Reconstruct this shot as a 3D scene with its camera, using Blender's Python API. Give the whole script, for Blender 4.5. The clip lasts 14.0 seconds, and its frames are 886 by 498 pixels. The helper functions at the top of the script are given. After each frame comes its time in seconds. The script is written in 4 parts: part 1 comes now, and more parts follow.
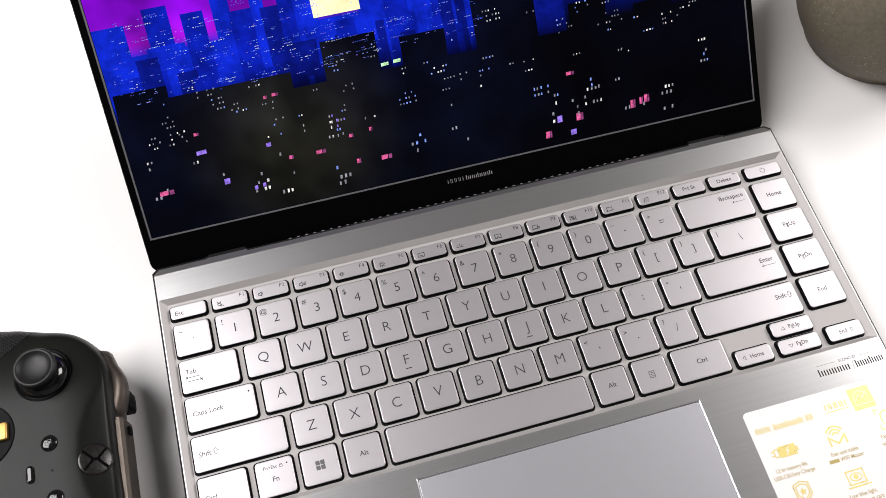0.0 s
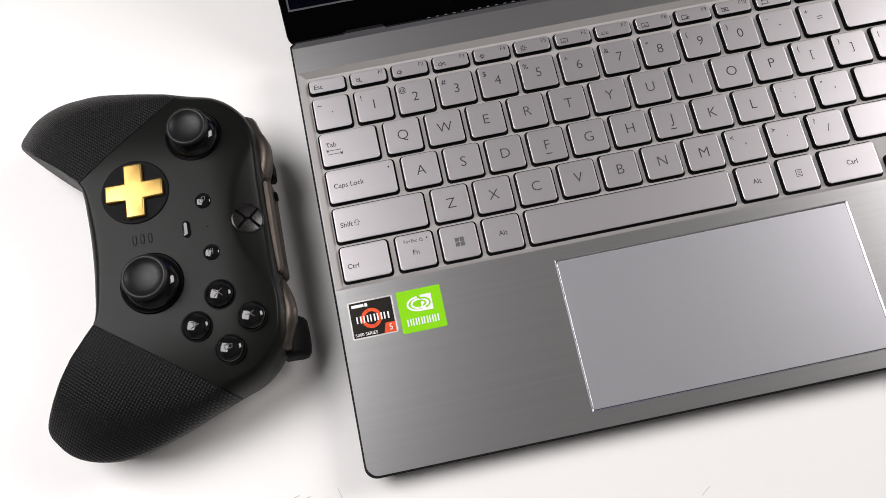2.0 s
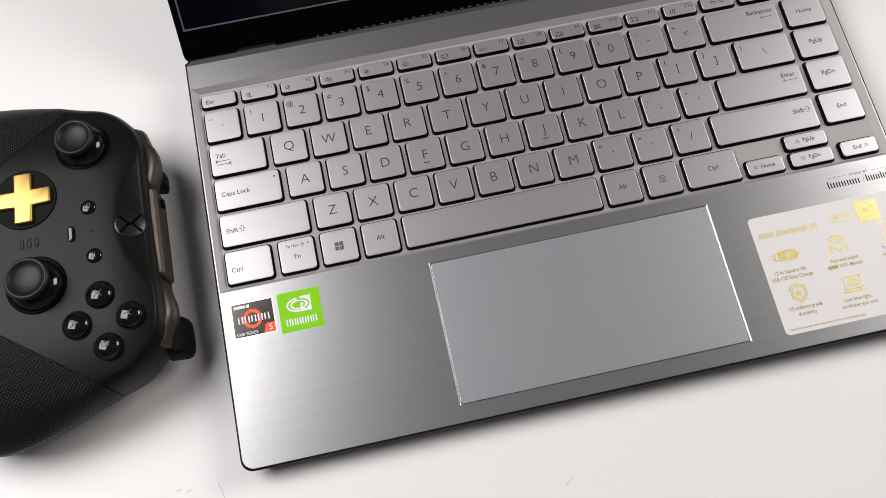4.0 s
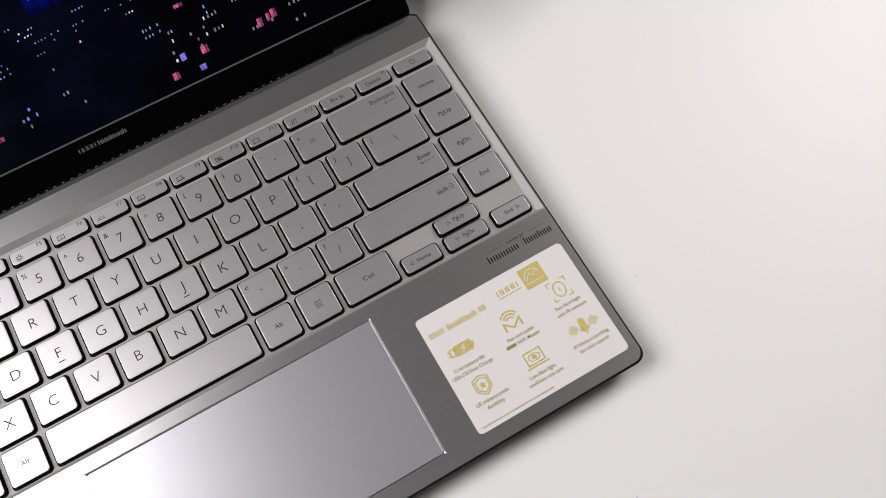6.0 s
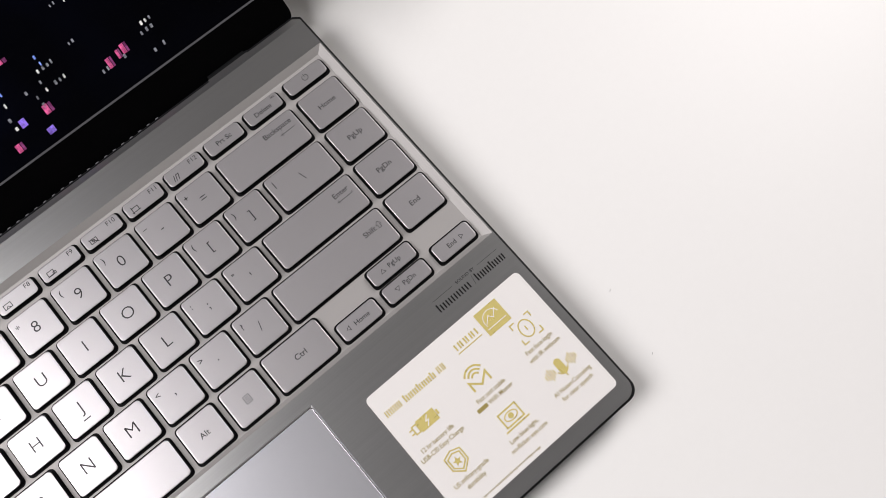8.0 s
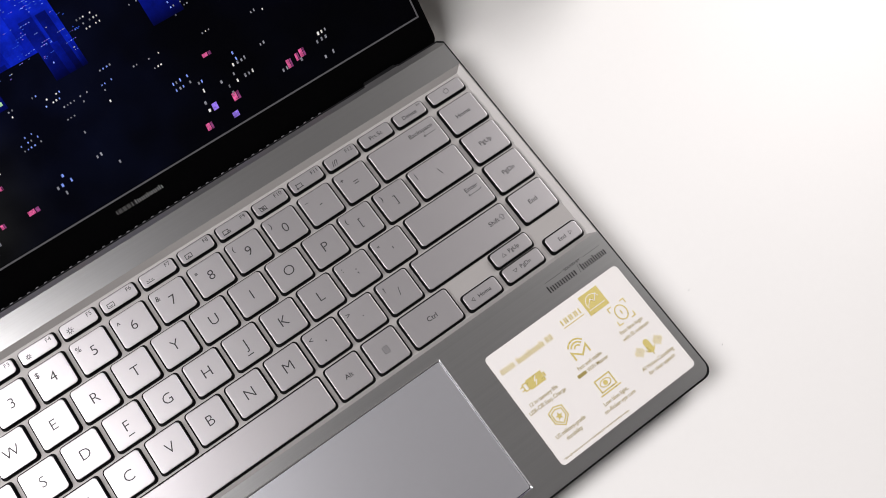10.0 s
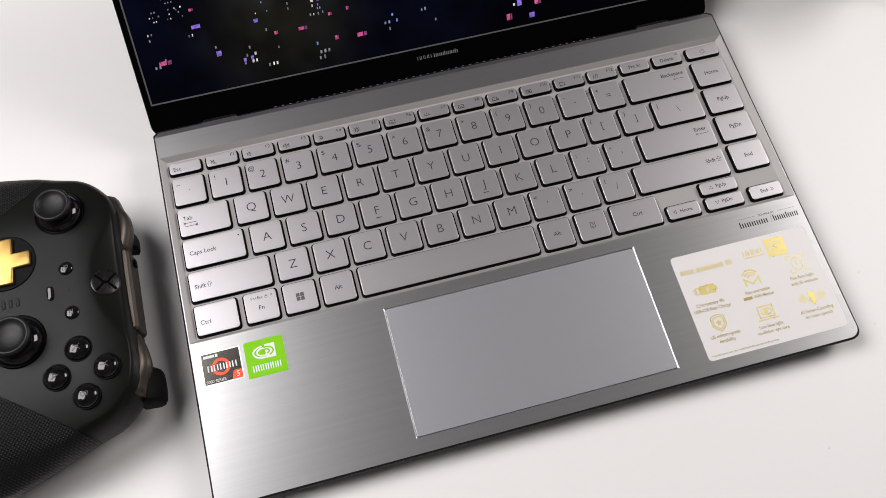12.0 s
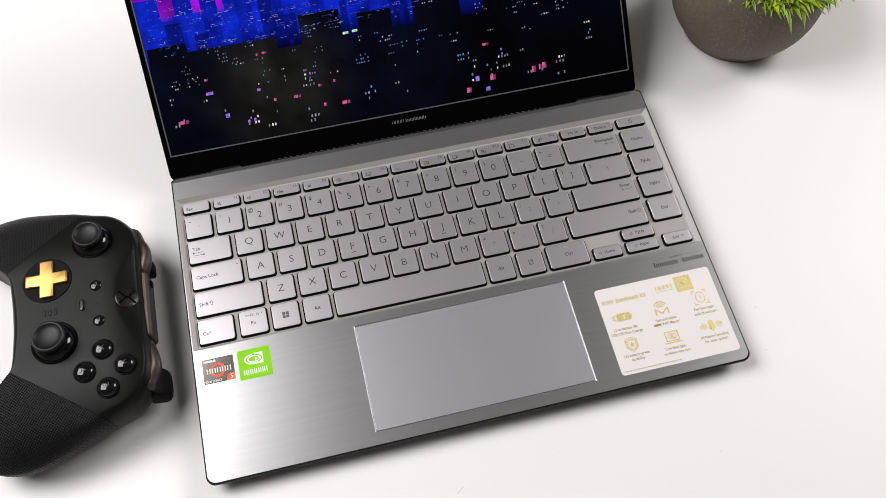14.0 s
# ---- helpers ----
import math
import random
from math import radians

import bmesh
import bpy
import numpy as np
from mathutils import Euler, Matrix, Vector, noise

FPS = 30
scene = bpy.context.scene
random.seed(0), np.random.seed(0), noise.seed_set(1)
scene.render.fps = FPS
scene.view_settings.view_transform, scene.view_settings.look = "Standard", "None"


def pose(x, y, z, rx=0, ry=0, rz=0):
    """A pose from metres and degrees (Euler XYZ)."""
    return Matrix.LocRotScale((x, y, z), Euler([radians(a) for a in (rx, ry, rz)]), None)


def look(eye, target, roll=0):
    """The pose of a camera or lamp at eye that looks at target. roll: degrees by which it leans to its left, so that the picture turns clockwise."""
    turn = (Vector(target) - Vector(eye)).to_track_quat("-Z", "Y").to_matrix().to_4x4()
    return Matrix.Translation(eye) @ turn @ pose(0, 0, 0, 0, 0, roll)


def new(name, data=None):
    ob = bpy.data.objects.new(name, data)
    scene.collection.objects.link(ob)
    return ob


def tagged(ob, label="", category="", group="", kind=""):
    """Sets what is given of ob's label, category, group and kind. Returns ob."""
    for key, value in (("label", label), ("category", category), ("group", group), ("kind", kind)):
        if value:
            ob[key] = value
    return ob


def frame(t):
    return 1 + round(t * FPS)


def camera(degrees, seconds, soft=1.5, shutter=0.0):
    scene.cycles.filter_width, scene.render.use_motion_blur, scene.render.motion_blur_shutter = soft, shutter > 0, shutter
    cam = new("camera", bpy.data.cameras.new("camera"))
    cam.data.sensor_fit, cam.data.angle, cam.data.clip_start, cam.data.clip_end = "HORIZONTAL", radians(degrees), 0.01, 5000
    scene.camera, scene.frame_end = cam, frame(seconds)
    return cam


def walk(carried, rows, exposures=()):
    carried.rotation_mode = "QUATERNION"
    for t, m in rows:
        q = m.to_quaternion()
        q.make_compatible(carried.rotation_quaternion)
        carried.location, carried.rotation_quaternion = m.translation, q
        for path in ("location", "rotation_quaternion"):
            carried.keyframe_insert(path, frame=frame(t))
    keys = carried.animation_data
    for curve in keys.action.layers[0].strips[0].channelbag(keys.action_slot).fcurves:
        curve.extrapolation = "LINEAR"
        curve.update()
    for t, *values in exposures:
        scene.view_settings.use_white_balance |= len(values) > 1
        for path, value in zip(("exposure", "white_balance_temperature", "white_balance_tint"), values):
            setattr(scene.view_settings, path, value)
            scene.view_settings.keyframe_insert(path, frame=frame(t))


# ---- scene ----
cam = camera(54.0, 14.0, soft=0.6)
PATH = [
    (0, (0.07909, -0.00743, 0.38700), (0.13315, 0.16829, 0.03175), 1.58),
    (0.5, (0.06160, -0.01343, 0.36075), (0.10734, 0.12969, -0.00996), 1.59),
    (1, (0.04957, -0.01616, 0.35299), (0.08527, 0.10929, -0.02514), 0.57),
    (1.5, (0.03954, -0.01963, 0.35820), (0.06701, 0.10041, -0.02237), -0.80),
    (2, (0.03305, -0.02241, 0.37127), (0.05069, 0.09673, -0.01017), -3.44),
    (2.2, (0.03174, -0.02454, 0.37544), (0.04804, 0.09556, -0.00575), -3.66),
    (4.3, (0.10075, -0.05562, 0.38797), (0.12620, 0.07915, 0.01221), -2.24),
    (4.5, (0.11547, -0.05901, 0.39095), (0.14481, 0.07778, 0.01622), -2.12),
    (5, (0.14691, -0.06325, 0.39431), (0.19315, 0.07729, 0.02268), -0.06),
    (5.5, (0.17841, -0.05088, 0.39200), (0.23888, 0.08527, 0.02077), 0.05),
    (6, (0.20294, -0.04074, 0.36926), (0.27123, 0.09170, -0.00195), -2.89),
    (6.5, (0.22007, -0.02563, 0.33379), (0.28820, 0.08536, -0.04441), -4.70),
    (7, (0.23561, -0.01777, 0.31717), (0.29991, 0.08065, -0.06516), -6.68),
    (7.5, (0.24347, 0.00190, 0.31998), (0.31085, 0.09251, -0.06376), -4.11),
    (7.7, (0.24617, 0.01152, 0.32254), (0.31198, 0.09993, -0.06198), -4.16),
    (9.8, (0.18289, 0.02198, 0.37687), (0.27063, 0.11783, -0.00150), 4.67),
    (10, (0.17393, 0.01394, 0.37999), (0.25867, 0.11667, 0.00278), 3.65),
    (10.5, (0.14352, -0.00995, 0.38982), (0.21973, 0.11179, 0.01650), 2.48),
    (11, (0.11564, -0.02992, 0.40100), (0.17963, 0.10566, 0.03016), 1.58),
    (11.5, (0.09274, -0.04997, 0.40777), (0.14556, 0.09783, 0.03985), 1.34),
    (12, (0.08145, -0.07263, 0.41599), (0.12734, 0.08237, 0.05011), 1.51),
    (12.5, (0.08658, -0.09533, 0.43062), (0.12740, 0.06150, 0.06492), 1.27),
    (13, (0.08921, -0.10988, 0.45083), (0.13112, 0.05529, 0.08895), 1.11),
    (13.5, (0.09327, -0.11795, 0.46855), (0.13811, 0.05802, 0.11214), 0.95),
    (14, (0.09743, -0.13323, 0.49102), (0.14296, 0.04873, 0.13773), 0.57),
]
walk(cam, [(t, look(eye, target, roll)) for t, eye, target, roll in PATH], [(0, 0.38), (0.5, 0.18), (1, 0.08), (2.2, 0.03), (4.5, -0.18), (5.5, -0.22), (6.5, -0.14), (7.0, -0.07), (7.7, 0.0), (9.8, 0.08), (10.3, 0.0), (11, -0.16), (12.5, -0.08), (13.2, -0.02), (14, 0.04)])

# ---- light ----
world = bpy.data.worlds.new("room_air")
scene.world = world
world.use_nodes = True
world.node_tree.nodes["Background"].inputs[0].default_value = (0.5, 0.5, 0.52, 1)
world.node_tree.nodes["Background"].inputs[1].default_value = 0.095


def lamp(name, eye, target, width, depth, watts, colour):
    data = bpy.data.lights.new(name, "AREA")
    data.shape, data.size, data.size_y, data.energy, data.color = "RECTANGLE", width, depth, watts, colour
    ob = new(name, data)
    ob.matrix_world = look(eye, target)
    return ob


lamp("left_softbox_light", (-0.75, 0.42, 1.25), (0.0, 0.1, 0.0), 0.9, 0.9, 25, (1.0, 0.97, 0.975))
lamp("right_softbox_light", (1.74, 0.5, 1.3), (0.3, 0.1, 0.0), 0.8, 0.9, 25, (1.0, 0.96, 0.95))

MM = 0.001


# ---- materials ----
def material(name):
    m = bpy.data.materials.new(name)
    m.use_nodes = True
    return m, m.node_tree.nodes, m.node_tree.links, m.node_tree.nodes["Principled BSDF"]


def surface(name, base, rough=0.5, metal=0.0, coarse=40.0, fine=900.0, vary=0.08, bump=0.0, stretch=(1, 1, 1), coat=0.0, rough_vary=0.06, pieces=0.0, spec=0.5):
    """A procedural surface: two scales of tone, uneven gloss and a fine relief."""
    m, n, l, b = material(name)
    co = n.new("ShaderNodeTexCoord")
    mp = n.new("ShaderNodeMapping")
    mp.inputs["Scale"].default_value = stretch
    l.new(co.outputs["Object"], mp.inputs["Vector"])
    a, f = n.new("ShaderNodeTexNoise"), n.new("ShaderNodeTexNoise")
    a.inputs["Scale"].default_value, f.inputs["Scale"].default_value = coarse, fine
    a.inputs["Detail"].default_value, f.inputs["Detail"].default_value = 3, 4
    l.new(mp.outputs[0], a.inputs["Vector"])
    l.new(mp.outputs[0], f.inputs["Vector"])
    mix = n.new("ShaderNodeMath")
    mix.operation = "ADD"
    l.new(a.outputs["Fac"], mix.inputs[0])
    l.new(f.outputs["Fac"], mix.inputs[1])
    tone = n.new("ShaderNodeMapRange")
    tone.inputs["From Min"].default_value, tone.inputs["From Max"].default_value = 0.6, 1.4
    tone.inputs["To Min"].default_value, tone.inputs["To Max"].default_value = 1 - vary, 1 + vary
    l.new(mix.outputs[0], tone.inputs["Value"])
    last = tone.outputs[0]
    if pieces:
        info = n.new("ShaderNodeObjectInfo")
        jit = n.new("ShaderNodeMapRange")
        jit.inputs["To Min"].default_value, jit.inputs["To Max"].default_value = 1 - pieces, 1 + pieces
        l.new(info.outputs["Random"], jit.inputs["Value"])
        mul = n.new("ShaderNodeMath")
        mul.operation = "MULTIPLY"
        l.new(last, mul.inputs[0])
        l.new(jit.outputs[0], mul.inputs[1])
        last = mul.outputs[0]
    sc = n.new("ShaderNodeVectorMath")
    sc.operation = "SCALE"
    sc.inputs[0].default_value = base
    l.new(last, sc.inputs["Scale"])
    l.new(sc.outputs[0], b.inputs["Base Color"])
    rr = n.new("ShaderNodeMapRange")
    rr.inputs["From Min"].default_value, rr.inputs["From Max"].default_value = 0.3, 0.7
    rr.inputs["To Min"].default_value, rr.inputs["To Max"].default_value = max(0.02, rough - rough_vary), rough + rough_vary
    l.new(f.outputs["Fac"], rr.inputs["Value"])
    l.new(rr.outputs[0], b.inputs["Roughness"])
    b.inputs["Metallic"].default_value = metal
    b.inputs["Coat Weight"].default_value = coat
    b.inputs["Coat Roughness"].default_value = 0.08
    b.inputs["Specular IOR Level"].default_value = spec
    if bump:
        bp = n.new("ShaderNodeBump")
        bp.inputs["Strength"].default_value, bp.inputs["Distance"].default_value = 0.35, bump
        l.new(f.outputs["Fac"], bp.inputs["Height"])
        l.new(bp.outputs[0], b.inputs["Normal"])
    return m


def glowing(name, colour, strength=1.0, uneven=0.55, scale=70.0, fade=None):
    m, n, l, b = material(name)
    b.inputs["Base Color"].default_value = (0.0008, 0.0008, 0.001, 1)
    b.inputs["Roughness"].default_value = 0.3
    b.inputs["Specular IOR Level"].default_value = 0.04
    co, nz = n.new("ShaderNodeTexCoord"), n.new("ShaderNodeTexNoise")
    nz.inputs["Scale"].default_value, nz.inputs["Detail"].default_value = scale, 6
    nz.inputs["Roughness"].default_value = 0.7
    l.new(co.outputs["Object"], nz.inputs["Vector"])
    level = n.new("ShaderNodeMapRange")
    level.inputs["From Min"].default_value, level.inputs["From Max"].default_value = 0.35, 0.68
    level.inputs["To Min"].default_value, level.inputs["To Max"].default_value = 1 - uneven, 1 + uneven
    l.new(nz.outputs["Fac"], level.inputs["Value"])
    sc = n.new("ShaderNodeVectorMath")
    sc.operation = "SCALE"
    sc.inputs[0].default_value = colour
    last = level.outputs[0]
    if fade:
        sep, low, mul = n.new("ShaderNodeSeparateXYZ"), n.new("ShaderNodeMapRange"), n.new("ShaderNodeMath")
        l.new(co.outputs["Object"], sep.inputs[0])
        low.interpolation_type = "SMOOTHSTEP"
        low.inputs["From Min"].default_value, low.inputs["From Max"].default_value = fade
        low.inputs["To Min"].default_value = 0.03
        l.new(sep.outputs["Y"], low.inputs["Value"])
        mul.operation = "MULTIPLY"
        l.new(last, mul.inputs[0])
        l.new(low.outputs[0], mul.inputs[1])
        last = mul.outputs[0]
    l.new(last, sc.inputs["Scale"])
    l.new(sc.outputs[0], b.inputs["Emission Color"])
    b.inputs["Emission Strength"].default_value = strength
    return m


def knurled(name):
    """Black rubber with a fine grid of raised dots."""
    m = surface(name, (0.0045, 0.0045, 0.005), 0.45, 0, 60, 1200, 0.15, spec=0.14)
    n, l, b = m.node_tree.nodes, m.node_tree.links, m.node_tree.nodes["Principled BSDF"]
    co = n.new("ShaderNodeTexCoord")
    mp = n.new("ShaderNodeMapping")
    mp.inputs["Rotation"].default_value = (0, 0, radians(42))
    l.new(co.outputs["Object"], mp.inputs["Vector"])
    waves = []
    for axis in "XY":
        w = n.new("ShaderNodeTexWave")
        w.bands_direction = axis
        w.inputs["Scale"].default_value = 260
        l.new(mp.outputs[0], w.inputs["Vector"])
        waves.append(w)
    mul = n.new("ShaderNodeMath")
    mul.operation = "MULTIPLY"
    l.new(waves[0].outputs["Fac"], mul.inputs[0])
    l.new(waves[1].outputs["Fac"], mul.inputs[1])
    bp = n.new("ShaderNodeBump")
    bp.inputs["Strength"].default_value, bp.inputs["Distance"].default_value = 0.48, 0.0006
    l.new(mul.outputs[0], bp.inputs["Height"])
    l.new(bp.outputs[0], b.inputs["Normal"])
    return m


def stone(name):
    m = surface(name, (0.115, 0.098, 0.068), 0.68, 0, 18, 420, 0.34, 0.0006)
    n, l, b = m.node_tree.nodes, m.node_tree.links, m.node_tree.nodes["Principled BSDF"]
    co = n.new("ShaderNodeTexCoord")
    v = n.new("ShaderNodeTexVoronoi")
    v.inputs["Scale"].default_value = 400
    l.new(co.outputs["Object"], v.inputs["Vector"])
    patch = n.new("ShaderNodeTexNoise")
    patch.inputs["Scale"].default_value = 28
    l.new(co.outputs["Object"], patch.inputs["Vector"])
    ramp = n.new("ShaderNodeMapRange")
    ramp.inputs["From Min"].default_value, ramp.inputs["From Max"].default_value = 0.28, 0.12
    l.new(v.outputs["Distance"], ramp.inputs["Value"])
    gate = n.new("ShaderNodeMapRange")
    gate.inputs["From Min"].default_value, gate.inputs["From Max"].default_value = 0.44, 0.60
    l.new(patch.outputs["Fac"], gate.inputs["Value"])
    mul = n.new("ShaderNodeMath")
    mul.operation = "MULTIPLY"
    l.new(ramp.outputs[0], mul.inputs[0])
    l.new(gate.outputs[0], mul.inputs[1])
    mix = n.new("ShaderNodeMix")
    mix.data_type = "RGBA"
    old = b.inputs["Base Color"].links[0].from_socket
    l.new(mul.outputs[0], mix.inputs["Factor"])
    l.new(old, mix.inputs["A"])
    mix.inputs["B"].default_value = (0.25, 0.225, 0.16, 1)
    l.new(mix.outputs["Result"], b.inputs["Base Color"])
    return m


def screen_picture(name, sky=True):
    """The lit panel: night blue that brightens towards the skyline, with a faint warm haze; without the sky, the near blocks of the picture."""
    m, n, l, b = material(name)
    b.inputs["Base Color"].default_value = (0.0008, 0.0008, 0.001, 1)
    b.inputs["Roughness"].default_value = 0.3
    b.inputs["Specular IOR Level"].default_value = 0.04
    co = n.new("ShaderNodeTexCoord")
    sep = n.new("ShaderNodeSeparateXYZ")
    l.new(co.outputs["Object"], sep.inputs[0])
    noise_tex = n.new("ShaderNodeTexNoise")
    noise_tex.inputs["Scale"].default_value = 34
    noise_tex.inputs["Detail"].default_value = 2
    l.new(co.outputs["Object"], noise_tex.inputs["Vector"])
    ramp = n.new("ShaderNodeValToRGB")
    rise = n.new("ShaderNodeMapRange")
    rise.inputs["From Min"].default_value, rise.inputs["From Max"].default_value = 0.0, 0.14
    l.new(sep.outputs["Y"], rise.inputs["Value"])
    l.new(rise.outputs[0], ramp.inputs["Fac"])
    e = ramp.color_ramp.elements
    e[0].position, e[0].color = 0.05, (0.0010, 0.0016, 0.006, 1)
    e[1].position, e[1].color = 1.0, (0.20, 0.0, 0.5, 1)
    for at, col in ((0.30, (0.0014, 0.0022, 0.0095, 1)), (0.40, (0.0014, 0.0022, 0.011, 1)), (0.46, (0.002, 0.012, 0.30, 1)), (0.58, (0.004, 0.018, 0.62, 1)), (0.62, (0.34, 0.006, 0.62, 1)), (0.70, (0.24, 0.003, 0.66, 1))):
        k = e.new(at)
        k.color = col if sky else (0.0014, 0.0022, 0.0100, 1)
    if not sky:
        e[len(e) - 1].color = (0.0014, 0.0022, 0.0100, 1)
    spot = n.new("ShaderNodeVectorMath")
    spot.operation = "DISTANCE"
    spot.inputs[1].default_value = (0.075, 0.034, 0)
    l.new(co.outputs["Object"], spot.inputs[0])
    warm = n.new("ShaderNodeMapRange")
    warm.interpolation_type = "SMOOTHSTEP"
    warm.inputs["From Min"].default_value, warm.inputs["From Max"].default_value = 0.062, 0.005
    l.new(spot.outputs["Value"], warm.inputs["Value"])
    glow = n.new("ShaderNodeVectorMath")
    glow.operation = "SCALE"
    glow.inputs[0].default_value = (0.013, 0.012, 0.0025)
    l.new(warm.outputs[0], glow.inputs["Scale"])
    total = n.new("ShaderNodeVectorMath")
    total.operation = "ADD"
    l.new(ramp.outputs["Color"], total.inputs[0])
    l.new(glow.outputs[0], total.inputs[1])
    haze = n.new("ShaderNodeMapRange")
    haze.inputs["From Min"].default_value, haze.inputs["From Max"].default_value = 0.4, 0.72
    haze.inputs["To Min"].default_value, haze.inputs["To Max"].default_value = 0.45, 1.3
    l.new(noise_tex.outputs["Fac"], haze.inputs["Value"])
    sc = n.new("ShaderNodeVectorMath")
    sc.operation = "SCALE"
    l.new(total.outputs[0], sc.inputs[0])
    side, dim = n.new("ShaderNodeMapRange"), n.new("ShaderNodeMath")
    side.interpolation_type = "SMOOTHSTEP"
    side.inputs["From Min"].default_value, side.inputs["From Max"].default_value = 0.215, 0.165
    side.inputs["To Min"].default_value = 0.25
    l.new(sep.outputs["X"], side.inputs["Value"])
    dim.operation = "MULTIPLY"
    l.new(haze.outputs[0], dim.inputs[0])
    l.new(side.outputs[0], dim.inputs[1])
    l.new(dim.outputs[0], sc.inputs["Scale"])
    l.new(sc.outputs[0], b.inputs["Emission Color"])
    b.inputs["Emission Strength"].default_value = 1.0
    return m


DESK_WHITE = surface("white_desk_laminate", (0.80, 0.79, 0.78), 0.42, 0, 6, 300, 0.008, rough_vary=0.02)
WALL = surface("grey_wall_paint", (0.45, 0.44, 0.43), 0.8, 0, 3, 200, 0.05)
CEILING = surface("grey_ceiling_paint", (0.26, 0.26, 0.26), 0.85, 0, 3, 200, 0.05)
FLOOR = surface("dark_floor_boards", (0.16, 0.12, 0.09), 0.5, 0, 4, 60, 0.2, stretch=(1, 8, 1))
STEEL = surface("grey_powder_coat", (0.2, 0.2, 0.21), 0.5, 0.3, 20, 600, 0.05)
ALU = surface("brushed_aluminium", (0.43, 0.43, 0.432), 0.285, 0.92, 22, 110, 0.05, stretch=(0.025, 14, 1), rough_vary=0.006)
TRAY = surface("blasted_aluminium_tray", (0.36, 0.345, 0.338), 0.5, 0.25, 30, 2500, 0.03, spec=0.3)
DARK_BODY = surface("dark_grey_chassis", (0.008, 0.008, 0.009), 0.5, 0.0, 40, 800, 0.1, spec=0.2)
BLACK = surface("black_plastic", (0.0035, 0.0035, 0.004), 0.6, 0, 60, 900, 0.1, spec=0.1)
KEYTOP = surface("silver_painted_keycap", (0.485, 0.467, 0.482), 0.36, 0.8, 30, 3500, 0.02, pieces=0.025, rough_vary=0.03)
LEGEND = surface("grey_key_legend", (0.056, 0.055, 0.057), 0.8, 0, 200, 2000, 0.05, spec=0.05)
PAD = surface("satin_touchpad_glass", (0.52, 0.52, 0.555), 0.33, 0.75, 12, 300, 0.01, rough_vary=0.01)
BRIGHT = surface("polished_chamfer", (0.80, 0.80, 0.82), 0.34, 1.0, 60, 900, 0.03)
BEZEL = surface("black_bezel", (0.0010, 0.0010, 0.0012), 0.4, 0, 40, 900, 0.1, spec=0.035)
SEAM = surface("grey_rubber_seam", (0.10, 0.10, 0.11), 0.5, 0, 60, 900, 0.1)
SILVER_INK = surface("silver_ink", (0.35, 0.35, 0.36), 0.4, 0.3, 60, 900, 0.05)
STICKER_WHITE = surface("white_sticker_film", (0.76, 0.735, 0.72), 0.30, 0, 30, 300, 0.006, rough_vary=0.01)
GOLD_INK = surface("gold_foil_print", (0.82, 0.69, 0.25), 0.28, 0.42, 40, 300, 0.02, rough_vary=0.01)
PALE_INK = surface("dull_gold_small_print", (0.42, 0.34, 0.12), 0.32, 0.35, 40, 300, 0.02, rough_vary=0.01)
GREEN = surface("green_sticker_film", (0.23, 0.62, 0.006), 0.35, 0, 40, 300, 0.01, rough_vary=0.01, spec=0.15)
WHITE_INK = surface("white_ink", (0.8, 0.8, 0.8), 0.4, 0, 60, 900, 0.02)
FOIL = surface("silver_foil", (0.70, 0.69, 0.68), 0.32, 0.9, 40, 300, 0.01, rough_vary=0.01)
GUNMETAL = surface("dark_metallic_foil", (0.085, 0.079, 0.07), 0.17, 0.9, 40, 300, 0.03, rough_vary=0.01)
ORANGE = surface("orange_red_print", (0.75, 0.075, 0.015), 0.3, 0.2, 60, 900, 0.08)
SHELL = surface("matte_black_shell", (0.0040, 0.0046, 0.0038), 0.38, 0, 25, 1500, 0.06, spec=0.15)
RUBBER = knurled("knurled_black_rubber")
GLOSS = surface("gloss_black_plastic", (0.004, 0.004, 0.0042), 0.09, 0, 60, 900, 0.1, rough_vary=0.02)
SATIN = surface("satin_black_stick_cap", (0.006, 0.006, 0.0065), 0.45, 0, 60, 900, 0.1, spec=0.3)
GOLD = surface("satin_gold_metal", (0.52, 0.335, 0.105), 0.42, 1.0, 60, 500, 0.02, rough_vary=0.02)
BRONZE = surface("dark_bronze_metal", (0.080, 0.066, 0.055), 0.4, 0.8, 60, 900, 0.08)
HOME = surface("dark_metal_disc", (0.007, 0.006, 0.0055), 0.3, 0.1, 60, 900, 0.05)
SYMBOL = surface("pale_grey_symbol", (0.09, 0.09, 0.09), 0.5, 0, 60, 900, 0.05)
DECK_INK = surface("black_printed_ink", (0.012, 0.012, 0.013), 0.5, 0, 60, 900, 0.05, spec=0.2)
BUTTON_INK = surface("faint_button_letter", (0.022, 0.022, 0.022), 0.4, 0, 60, 900, 0.05)
STONE = stone("speckled_grey_stone")
SOIL = surface("dark_soil", (0.03, 0.025, 0.018), 0.9, 0, 90, 700, 0.4, 0.002)
GRASS = surface("bright_grass_blade", (0.24, 0.43, 0.02), 0.42, 0, 30, 300, 0.35)
